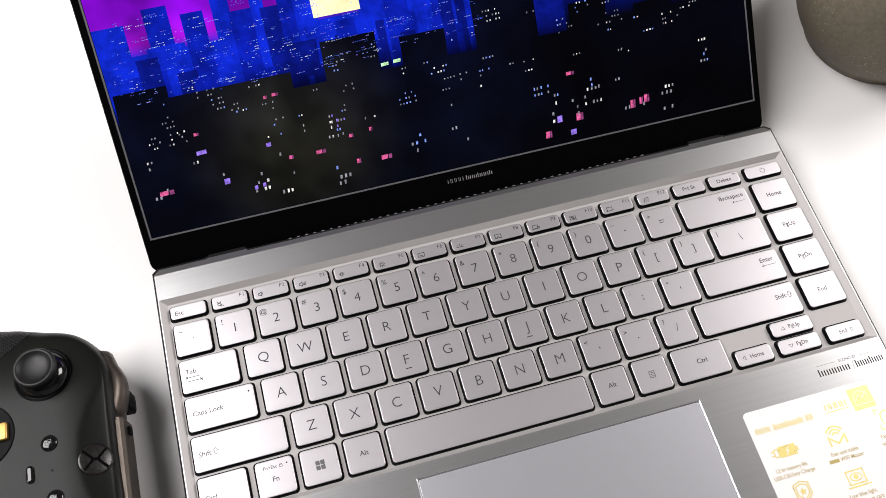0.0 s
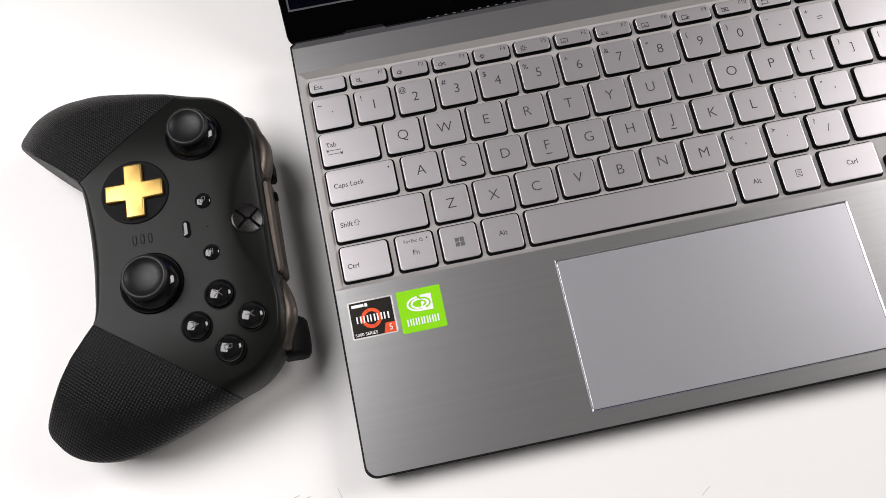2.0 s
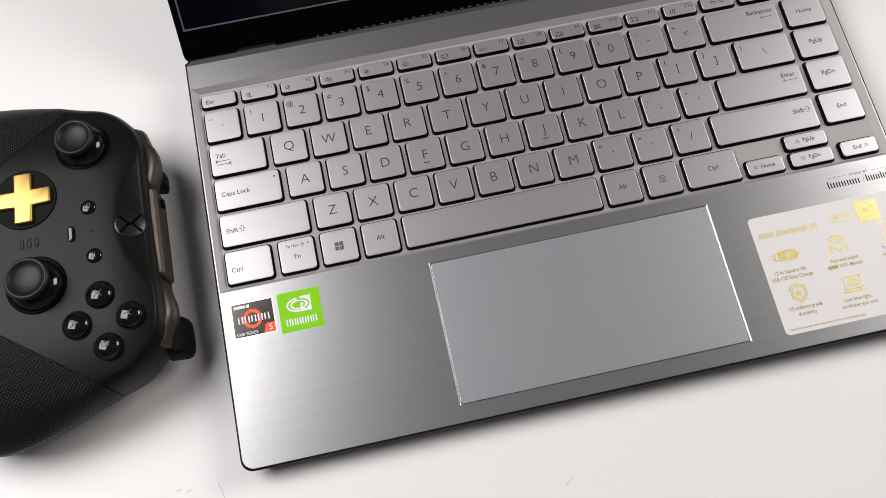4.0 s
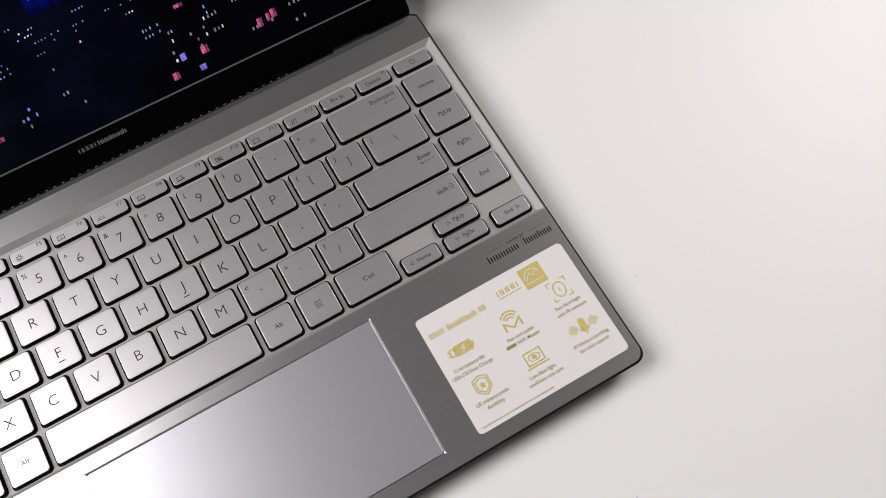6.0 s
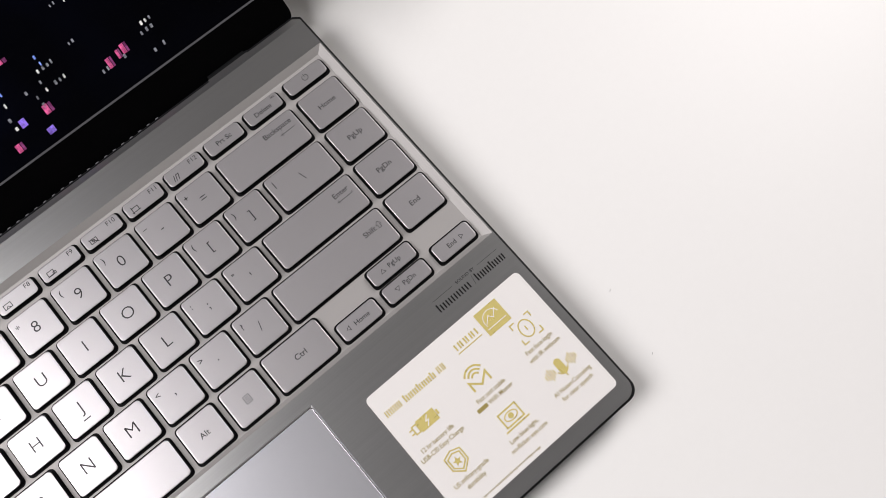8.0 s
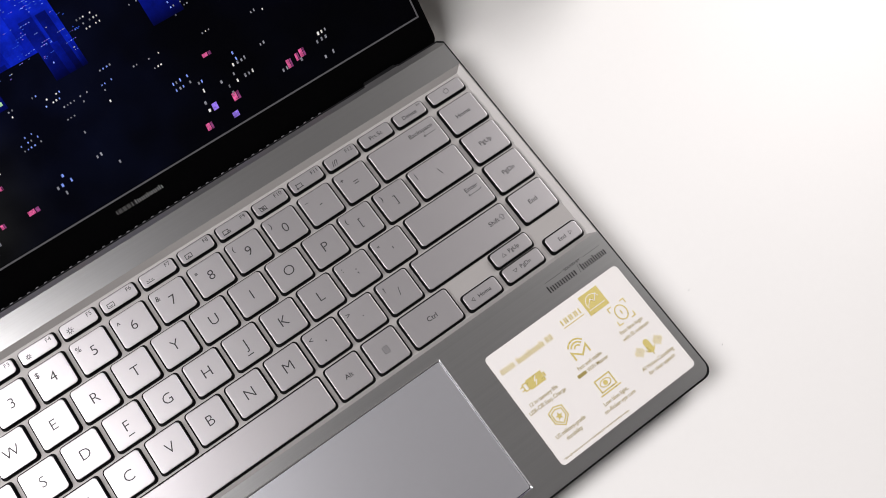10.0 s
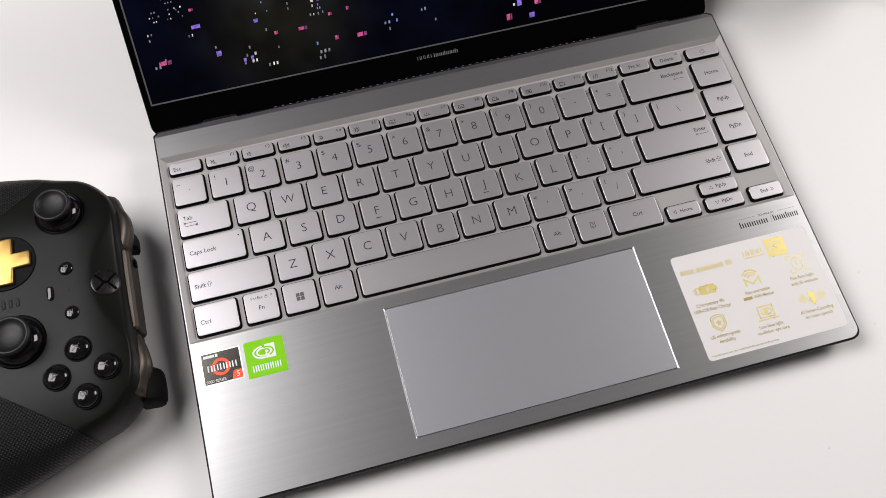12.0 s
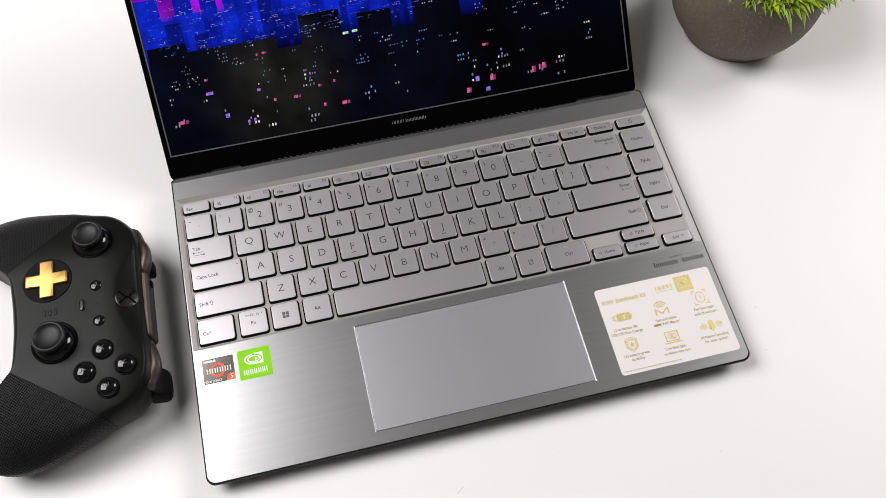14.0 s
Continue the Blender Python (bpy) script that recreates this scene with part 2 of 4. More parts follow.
def by_blade(m, dark, light):
    """Gives every loose piece of a mesh a green of its own."""
    n, l, b = m.node_tree.nodes, m.node_tree.links, m.node_tree.nodes["Principled BSDF"]
    geo, mix, mul = n.new("ShaderNodeNewGeometry"), n.new("ShaderNodeMix"), n.new("ShaderNodeMix")
    mix.data_type, mul.data_type, mul.blend_type = "RGBA", "RGBA", "MULTIPLY"
    mix.inputs["A"].default_value, mix.inputs["B"].default_value = (*dark, 1), (*light, 1)
    l.new(geo.outputs["Random Per Island"], mix.inputs["Factor"])
    old = b.inputs["Base Color"].links[0].from_socket
    mul.inputs["Factor"].default_value = 1.0
    l.new(old, mul.inputs["A"])
    l.new(mix.outputs["Result"], mul.inputs["B"])
    l.new(mul.outputs["Result"], b.inputs["Base Color"])
    return m


by_blade(GRASS, (0.35, 0.4, 0.3), (1.6, 1.15, 0.6))
SCUFF = surface("grey_scuff", (0.5, 0.49, 0.48), 0.6, 0, 60, 900, 0.1)


# ---- mesh helpers ----
def part(name, bm, mats, parent=None, label="", at=None, smooth=False):
    me = bpy.data.meshes.new(name)
    bm.normal_update()
    bm.to_mesh(me)
    bm.free()
    for m in mats if isinstance(mats, (list, tuple)) else [mats]:
        me.materials.append(m)
    if smooth:
        me.shade_smooth()
    return place(name, me, parent, label, at)


def place(name, me, parent=None, label="", at=None):
    ob = new(name, me)
    ob.parent = parent
    if at is not None:
        ob.matrix_basis = at if isinstance(at, Matrix) else Matrix.Translation(at)
    if label:
        tagged(ob, label)
    return ob


def rr(w, h, r, n=4):
    """A rounded rectangle round the origin, counter-clockwise."""
    r = max(min(r, w / 2, h / 2), 1e-6)
    pts = []
    for cx, cy, a in ((w / 2 - r, h / 2 - r, 0), (-w / 2 + r, h / 2 - r, 90), (-w / 2 + r, -h / 2 + r, 180), (w / 2 - r, -h / 2 + r, 270)):
        for k in range(n + 1):
            t = radians(a + 90 * k / n)
            pts.append((cx + r * math.cos(t), cy + r * math.sin(t)))
    return pts


def stack(bm, rings, mats=None, top=True, bottom=True):
    """Joins rings of equally many points, each a list of 3D points, into a closed skin. mats: material index of each band, then of the top."""
    vs = [[bm.verts.new(p) for p in ring] for ring in rings]
    n = len(vs[0])
    for k in range(len(vs) - 1):
        for i in range(n):
            f = bm.faces.new((vs[k][i], vs[k][(i + 1) % n], vs[k + 1][(i + 1) % n], vs[k + 1][i]))
            f.material_index = mats[k] if mats else 0
    if top:
        bm.faces.new(vs[-1]).material_index = mats[-1] if mats else 0
    if bottom:
        bm.faces.new(vs[0][::-1]).material_index = mats[0] if mats else 0
    return vs


def slab(w, h, r, levels, mats=None, n=4, cx=0.0, cy=0.0):
    """A rounded-rectangle solid; levels: (inset, z) from the bottom to the top."""
    bm = bmesh.new()
    stack(bm, [[(x + cx, y + cy, z) for x, y in rr(w - 2 * i, h - 2 * i, r - i, n)] for i, z in levels], mats)
    return bm


def lathe(profile, n=48, cx=0.0, cy=0.0):
    """A turned solid; profile: (radius, z) from the bottom to the top."""
    bm = bmesh.new()
    stack(bm, [[(cx + r * math.cos(2 * math.pi * k / n), cy + r * math.sin(2 * math.pi * k / n), z) for k in range(n)] for r, z in profile])
    return bm


def strokes(lines, width, z=0.0, bm=None):
    """Flat ribbons along polylines: the strokes of a printed symbol, each laid a hair above the one before."""
    bm = bm or bmesh.new()
    for number, line in enumerate(lines, 1):
        pts = [Vector(p) for p in line]
        closed = len(pts) > 3 and (pts[0] - pts[-1]).length < 1e-6
        if closed:
            pts.pop()
        n = len(pts)
        rows = []
        for i, p in enumerate(pts):
            into = p - pts[i - 1] if closed or i else pts[1] - p
            out = pts[(i + 1) % n] - p if closed or i < n - 1 else into
            into, out = into.normalized(), out.normalized()
            mid = into + out
            mid = mid.normalized() if mid.length > 0.05 else into
            side = Vector((-mid.y, mid.x)) * (width / 2 / max(0.45, mid.dot(into)))
            cap = Vector((0, 0)) if closed or 0 < i < n - 1 else mid * width / 2 * (1 if i else -1)
            rows.append([bm.verts.new((q.x, q.y, z + 0.02 * width * number)) for q in (p + cap + side, p + cap - side)])
        for i in range(n if closed else n - 1):
            j = (i + 1) % n
            bm.faces.new((rows[i][0], rows[i][1], rows[j][1], rows[j][0]))
    return bm


def fill(bm, pts, z=0.0):
    bm.faces.new([bm.verts.new((x, y, z)) for x, y in pts])
    return bm


def arc(cx, cy, r, a0=0, a1=360, n=16, ry=None):
    return [(cx + r * math.cos(radians(a0 + (a1 - a0) * k / n)), cy + (ry or r) * math.sin(radians(a0 + (a1 - a0) * k / n))) for k in range(n + 1)]


def write(bm, text, size, x, y, z, align="CENTER", thin=0.0, turn=0.0, wide=1.0):
    """Adds the outline of a text in the built-in font, its height centred on y."""
    cu = bpy.data.curves.new("text", "FONT")
    cu.body, cu.size, cu.resolution_u, cu.offset = text, size, 3, -thin * size
    ob = bpy.data.objects.new("text", cu)
    me = bpy.data.meshes.new_from_object(ob)
    co = [v.co.copy() for v in me.vertices]
    if co:
        lo, hi = min(c.x for c in co), max(c.x for c in co)
        b, t = min(c.y for c in co), max(c.y for c in co)
        ox = {"LEFT": lo, "CENTER": (lo + hi) / 2, "RIGHT": hi}[align]
        rot = Matrix.Rotation(radians(turn), 4, "Z")
        me.transform(Matrix.Translation((x, y, z)) @ rot @ Matrix.Diagonal((wide, 1, 1, 1)) @ Matrix.Translation((-ox, -(b + t) / 2, 0)))
        bm.from_mesh(me)
    bpy.data.objects.remove(ob)
    bpy.data.curves.remove(cu)
    bpy.data.meshes.remove(me)
    return bm


def mm(points):
    return [(x * MM, y * MM) for x, y in points]


def thing(name, at, label, category, group="", kind=""):
    ob = new(name)
    ob.matrix_basis = at
    ob.empty_display_size = 0.02
    return tagged(ob, label, category, group, kind)


def box(x0, x1, y0, y1, z0, z1, bm=None):
    bm = bm or bmesh.new()
    stack(bm, [[(x0, y0, z), (x1, y0, z), (x1, y1, z), (x0, y1, z)] for z in (z0, z1)])
    return bm


# ---- room ----
def room():
    x0, x1, y0, y1, z0, z1 = -2.0, 2.4, -2.0, 2.0, -0.75, 1.95
    tagged(part("floor", box(x0, x1, y0, y1, z0 - 0.1, z0), FLOOR), "dark brown wooden floor under the white desk", "floor", kind="structure")
    tagged(part("ceiling", box(x0, x1, y0, y1, z1, z1 + 0.1), CEILING), "plain grey painted ceiling over the desk", "ceiling", kind="structure")
    for name, b in (("wall_west", (x0 - 0.1, x0, y0 - 0.1, y1 + 0.1)), ("wall_east", (x1, x1 + 0.1, y0 - 0.1, y1 + 0.1)), ("wall_south", (x0, x1, y0 - 0.1, y0)), ("wall_north", (x0, x1, y1, y1 + 0.1))):
        tagged(part(name, box(*b, z0 - 0.1, z1 + 0.1), WALL), "plain grey painted room wall", "wall", kind="structure")


def desk():
    t = thing("desk", pose(0.15, 0.15, -0.75), "smooth white desk with a satin laminate top", "desk")
    part("desktop", slab(1.7, 1.0, 0.02, [(0.002, 0.725), (0, 0.727), (0, 0.748), (0.002, 0.75)]), DESK_WHITE, t)
    for x in (-0.78, 0.78):
        for y in (-0.43, 0.43):
            part("leg", slab(0.05, 0.05, 0.006, [(0, 0), (0, 0.7248)], cx=x, cy=y), STEEL, t, "grey metal desk leg")


room()
desk()

# ---- laptop ----
LAPTOP = pose(0, 0, 0.0125, 1.5, 0, 0)
LID = pose(-0.7 * MM, 208.1 * MM, 0, 41.2, 0, 0)
W, D = 318.4, 200.2
PX0, PX1, PY0, PY1 = 95.1, 225.4, 8.7, 74.2
TRAY_Z = -2.0


def deck_mesh():
    """The silver top plate: flat palm rest and rear strip, with the sunken keyboard tray between sloping sides."""
    bm = bmesh.new()
    x0, x1, ya, yb, xl, xr = 1.3, W - 1.3, 80.0, 184.2, 4.6, W - 4.6
    yl, yu = 81.9, 181.6
    r, e = 5.0, 0.85
    v = lambda x, y, z: bm.verts.new((x * MM, y * MM, z * MM))  # noqa: E731
    front = [(e + r - r * math.cos(radians(a)), 0.8 + e + r - r * math.sin(radians(a))) for a in range(0, 91, 15)]
    ring_f = [(e, ya)] + front + [(W - x, y) for x, y in front[::-1]] + [(W - e, ya)]
    yf = front[-1][1]
    bm.faces.new([v(x, y, 0) for x, y in [(e, ya)] + front + [(PX0, yf), (PX0, PY0), (PX0, PY1), (PX0, ya), (x0, ya)]])
    bm.faces.new([v(x, y, 0) for x, y in [(PX1, ya), (PX1, PY1), (PX1, PY0), (PX1, yf)] + [(W - x, y) for x, y in front[::-1]] + [(W - e, ya), (x1, ya)]])
    bm.faces.new([v(x, y, 0) for x, y in ((PX0, yf), (PX1, yf), (PX1, PY0), (PX0, PY0))])
    bm.faces.new([v(x, y, 0) for x, y in ((PX0, PY1), (PX1, PY1), (PX1, ya), (PX0, ya))])
    ring_b = [(W - e, yb), (W - e, D - 2.4), (W - e - 2.4, D), (292.6, D), (292.4, D + 0.5), (273.4, D + 0.5), (273.2, D - 0.5), (45.2, D - 0.5), (45, D + 0.5), (26, D + 0.5), (25.8, D), (e + 2.4, D), (e, D - 2.4), (e, yb)]
    yr = D - 3.2
    fall = lambda y: -0.3 * max(0.0, y - yr)  # noqa: E731
    bm.faces.new([v(x, y, 0) for x, y in ((x1, yb), (W - e, yb), (W - e, yr), (e, yr), (e, yb), (x0, yb))])
    bm.faces.new([v(W - e, yr, 0)] + [v(x, y, fall(y)) for x, y in ring_b[1:-1]] + [v(e, yr, 0)])
    for a, b in ((e, x0), (x1, W - e)):
        bm.faces.new([v(a, ya, 0), v(b, ya, 0), v(b, yb, 0), v(a, yb, 0)])
    hi = [(x0, ya), (x1, ya), (x1, yb), (x0, yb)]
    lo = [(xl, yl), (xr, yl), (xr, yu), (xl, yu)]
    for i in range(4):
        j = (i + 1) % 4
        bm.faces.new([v(*hi[i], 0), v(*hi[j], 0), v(*lo[j], TRAY_Z), v(*lo[i], TRAY_Z)]).material_index = 1
    bm.faces.new([v(*p, TRAY_Z) for p in lo]).material_index = 1
    # polished rim that rolls over to the side
    out = ring_f + [(W - e, yb), (W - e, yr)] + ring_b[1:-1] + [(e, yr), (e, yb)]
    cx, cy = W / 2, 100
    grow = [(x + (e if x > cx else -e), y + (e * 1.2 if y > 190 else -e if y < 8 else 0)) for x, y in out]
    n = len(out)
    for i in range(n):
        j = (i + 1) % n
        zi, zj = fall(out[i][1]), fall(out[j][1])
        bm.faces.new([v(*grow[i], zi - 0.5), v(*grow[j], zj - 0.5), v(*out[j], zj), v(*out[i], zi)]).material_index = 2
        bm.faces.new([v(*grow[i], -2.35), v(*grow[j], -2.35), v(*grow[j], zj - 0.5), v(*grow[i], zi - 0.5)]).material_index = 2
    bmesh.ops.remove_doubles(bm, verts=bm.verts, dist=1e-7)
    bmesh.ops.recalc_face_normals(bm, faces=bm.faces)
    return bm


KEY_MESH = {}


def key_mesh(w, h):
    k = (round(w, 1), round(h, 1))
    if k not in KEY_MESH:
        lv = [(-0.1, TRAY_Z + 0.05), (0.0, -0.2), (0.02, -0.17), (0.08, -0.1), (0.2, -0.03), (0.42, 0.0)]
        bm = slab(w * MM, h * MM, 1.5 * MM, [(i * MM, z * MM) for i, z in lv], [0, 0, 1, 1, 1, 1])
        me = bpy.data.meshes.new("key")
        bm.to_mesh(me)
        bm.free()
        for m in (BLACK, KEYTOP):
            me.materials.append(m)
        KEY_MESH[k] = me
    return KEY_MESH[k]


WELL_MESH = {}


def well_mesh(w, h):
    k = (round(w, 1), round(h, 1))
    if k not in WELL_MESH:
        bm = slab((w + 1.7) * MM, (h + 1.7) * MM, 1.9 * MM, [(0, 0), (0, 0.04 * MM)])
        me = bpy.data.meshes.new("key_well")
        bm.to_mesh(me)
        bm.free()
        me.materials.append(BLACK)
        WELL_MESH[k] = me
    return WELL_MESH[k]


def sun_icon(x, y, r):
    lines = [arc(x, y, r, n=10)]
    for a in range(0, 360, 45):
        c, s = math.cos(radians(a)), math.sin(radians(a))
        lines.append([(x + c * r * 1.5, y + s * r * 1.5), (x + c * r * 2.0, y + s * r * 2.0)])
    return lines


def speaker(x, y, waves, cross=False):
    lines = [[(x - 1, y - 0.45), (x - 0.4, y - 0.45), (x + 0.4, y - 1.1), (x + 0.4, y + 1.1), (x - 0.4, y + 0.45), (x - 1, y + 0.45), (x - 1, y - 0.45)]]
    for k in range(waves):
        d = 0.9 + 0.55 * k
        lines.append([(x + d, y - 0.45 - 0.2 * k), (x + d, y + 0.45 + 0.2 * k)])
    if cross:
        lines.append([(x - 1.2, y + 1.2), (x + 1.4, y - 1.2)])
    return lines


def frame_icon(x, y, w, h):
    return [[(x - w / 2, y - h / 2), (x + w / 2, y - h / 2), (x + w / 2, y + h / 2), (x - w / 2, y + h / 2), (x - w / 2, y - h / 2)]]


ICONS = {
    "F1": speaker(-4.6, -0.9, 0, True), "F2": speaker(-4.8, -0.9, 1), "F3": speaker(-4.8, -0.9, 3),
    "F4": sun_icon(-4.6, -0.8, 0.55), "F5": sun_icon(-4.4, -0.8, 0.75), "F6": frame_icon(-4.2, -0.9, 3.0, 2.0) + [[(-4.9, -1.2), (-3.5, -1.2)]],
    "F7": [[(-6, -1.6), (-2.6, -1.6)], [(-5.6, -0.6), (-5.2, -1.0)], [(-4.3, -0.2), (-4.3, -0.7)], [(-3.0, -0.6), (-3.4, -1.0)]],
    "F8": frame_icon(-4.2, -0.9, 3.0, 2.0) + [[(-4.9, -1.7), (-4.2, -0.9), (-3.5, -1.7)]],
    "F9": frame_icon(-4.4, -0.8, 2.6, 1.8) + [[(-6.0, -1.9), (-3.8, -1.9)]] + frame_icon(-3.0, -1.4, 1.1, 0.9),
    "F10": frame_icon(-4.2, -0.9, 2.8, 1.8) + [arc(-4.2, -0.9, 0.5, n=8), [(-5.8, 0.3), (-2.6, -2.1)]],
    "F11": frame_icon(-4.2, -0.9, 2.6, 1.9) + [[(-6.0, -1.85), (-2.4, -1.85)], [(-5.5, -2.3), (-5.5, 0.5)]],
    "F12": [[(-5.4, -1.9), (-4.6, 0.3)], [(-4.5, -1.9), (-3.7, 0.3)], [(-3.4, 0.3), (-2.6, 0.3), (-3.4, -1.9)]],
}


def legend_for(text, w, h):
    """The print on a key, in millimetres from its middle."""
    bm = bmesh.new()
    z = 0.03
    small = 3.15
    big = {"~`": ("~", "`"), "!1": ("!", "1"), "@2": ("@", "2"), "#3": ("#", "3"), "$4": ("$", "4"), "%5": ("%", "5"), "^6": ("^", "6"), "&7": ("&", "7"), "*8": ("*", "8"), "(9": ("(", "9"), ")0": (")", "0"),
           "_-": ("_", "-"), "+=": ("+", "="), "{[": ("(", "["), "}]": (")", "]"), "|\\": ("|", "\\"), ":;": (":", ";"), "\"'": ("\"", "'"), "<,": ("<", ","), ">.": (">", "."), "?/": ("?", "/")}
    if len(text) == 1:
        write(bm, text, 6.7, 0, 0.1, z, thin=0.009)
        if text in "FJ":
            strokes([[(-1.2, -4.2), (1.2, -4.2)]], 0.45, z, bm)
    elif text in big:
        a, b = big[text]
        write(bm, a, 3.5, -w / 2 + 2.7, 3.9, z, thin=-0.008)
        write(bm, b, 6.5 if b.isdigit() else 5.4, 0.2, 0.1, z, thin=0.007)
    elif text in ICONS:
        write(bm, text, 2.7, w / 2 - 1.4, 1.35, z, "RIGHT", 0.0)
        strokes(ICONS[text], 0.3, z, bm)
    elif text == "Esc":
        write(bm, text, small, -w / 2 + 2.0, -0.5, z, "LEFT", -0.008)
    elif text == "power":
        strokes([arc(0, 0, 1.25, 120, 420, 14), [(0, 0.5), (0, 1.6)]], 0.24, z, bm)
    elif text == "Delete":
        write(bm, text, 2.9, -0.3, -0.3, z, thin=-0.008)
        write(bm, "Ins", 1.7, w / 2 - 1.2, 2.0, z, "RIGHT", -0.004)
    elif text == "Tab":
        write(bm, text, small, -w / 2 + 2.3, 2.1, z, "LEFT", -0.008)
        x = -w / 2 + 2.4
        strokes([[(x, -0.6), (x + 6.2, -0.6)], [(x, 0.1), (x, -1.3)], [(x + 0.7, -0.1), (x + 0.1, -0.6), (x + 0.7, -1.1)], [(x + 0.4, -2.4), (x + 6.6, -2.4)], [(x + 6.7, -1.7), (x + 6.7, -3.1)], [(x + 5.9, -1.9), (x + 6.5, -2.4), (x + 5.9, -2.9)]], 0.3, z, bm)
    elif text == "Caps":
        write(bm, "Caps Lock", small, -w / 2 + 2.6, -0.2, z, "LEFT", -0.008)
        fill(bm, arc(w / 2 - 2.2, 4.4, 0.42, 0, 337, 15), z)
    elif text in ("ShiftL", "ShiftR"):
        ax = -w / 2 + 9.6 if text == "ShiftL" else w / 2 - 3.4
        write(bm, "Shift", small, ax - 1.8, -0.2 if text == "ShiftL" else 1.6, z, "RIGHT", -0.008)
        y = 0 if text == "ShiftL" else 1.8
        strokes([[(ax - 0.5, y - 1.4), (ax - 0.5, y), (ax - 1.2, y), (ax, y + 1.4), (ax + 1.2, y), (ax + 0.5, y), (ax + 0.5, y - 1.4), (ax - 0.5, y - 1.4)]], 0.22, z, bm)
    elif text == "CtrlL":
        write(bm, "Ctrl", small, -w / 2 + 2.2, -1.2, z, "LEFT", -0.008)
    elif text == "CtrlR":
        write(bm, "Ctrl", small, 0.6, 0.2, z, thin=-0.008)
    elif text == "Fn":
        write(bm, "Fn", small, 0, -0.6, z, thin=-0.008)
        write(bm, "Fn+Esc", 2.1, -1.6, 4.6, z, thin=-0.004)
        strokes(frame_icon(3.0, 4.3, 1.2, 0.9) + [arc(3.0, 4.8, 0.4, 0, 180, 6)], 0.18, z, bm)
        fill(bm, arc(5.6, 4.9, 0.36, 0, 337, 15), z)
    elif text == "panes":
        for x in (-1.05, 1.05):
            for y in (-1.05, 1.05):
                g = 1.0 + 0.12 * (x > 0)
                fill(bm, [(x - 0.92, y - 0.9), (x + 0.92, y - 0.92 * g), (x + 0.92, y + 0.92 * g), (x - 0.92, y + 0.9)], z)
    elif text == "menu":
        strokes(frame_icon(0, 0, 2.4, 3.0) + [[(-0.6, 0.8), (0.6, 0.8)], [(-0.6, 0), (0.6, 0)], [(-0.6, -0.8), (0.6, -0.8)]], 0.24, z, bm)
    elif text == "Backspace":
        write(bm, text, small, w / 2 - 2.4, 3.6, z, "RIGHT", -0.008)
        strokes([[(w / 2 - 2.8, 0.6), (w / 2 - 9, 0.6)], [(w / 2 - 8.2, 1.2), (w / 2 - 9, 0.6), (w / 2 - 8.2, 0)]], 0.22, z, bm)
    elif text == "Enter":
        write(bm, text, small, w / 2 - 3.0, 3.2, z, "RIGHT", -0.008)
        strokes([[(w / 2 - 2.6, 1.0), (w / 2 - 2.9, 0.3), (w / 2 - 9.6, 0.3)], [(w / 2 - 8.8, 0.9), (w / 2 - 9.6, 0.3), (w / 2 - 8.8, -0.3)]], 0.22, z, bm)
    elif text == "left":
        write(bm, "Home", 2.7, 1.2, 0, z, thin=-0.008)
        strokes([[(-4.4, -0.9), (-5.8, 0), (-4.4, 0.9), (-4.4, -0.9)]], 0.2, z, bm)
    elif text == "right":
        write(bm, "End", 2.7, -1.0, 0, z, thin=-0.008)
        strokes([[(3.0, -0.9), (4.4, 0), (3.0, 0.9), (3.0, -0.9)]], 0.2, z, bm)
    elif text == "up":
        write(bm, "PgUp", 2.7, 1.4, 0, z, thin=-0.008)
        strokes([[(-5.2, -0.7), (-4.2, 0.8), (-3.2, -0.7), (-5.2, -0.7)]], 0.2, z, bm)
    elif text == "down":
        write(bm, "PgDn", 2.7, 1.4, 0, z, thin=-0.008)
        strokes([[(-5.2, 0.7), (-4.2, -0.8), (-3.2, 0.7), (-5.2, 0.7)]], 0.2, z, bm)
    elif text:
        write(bm, text, small if h > 8 else 2.9, 0, 0.1, z, thin=-0.008)
    bmesh.ops.scale(bm, vec=(MM, MM, MM), verts=bm.verts)
    return bm


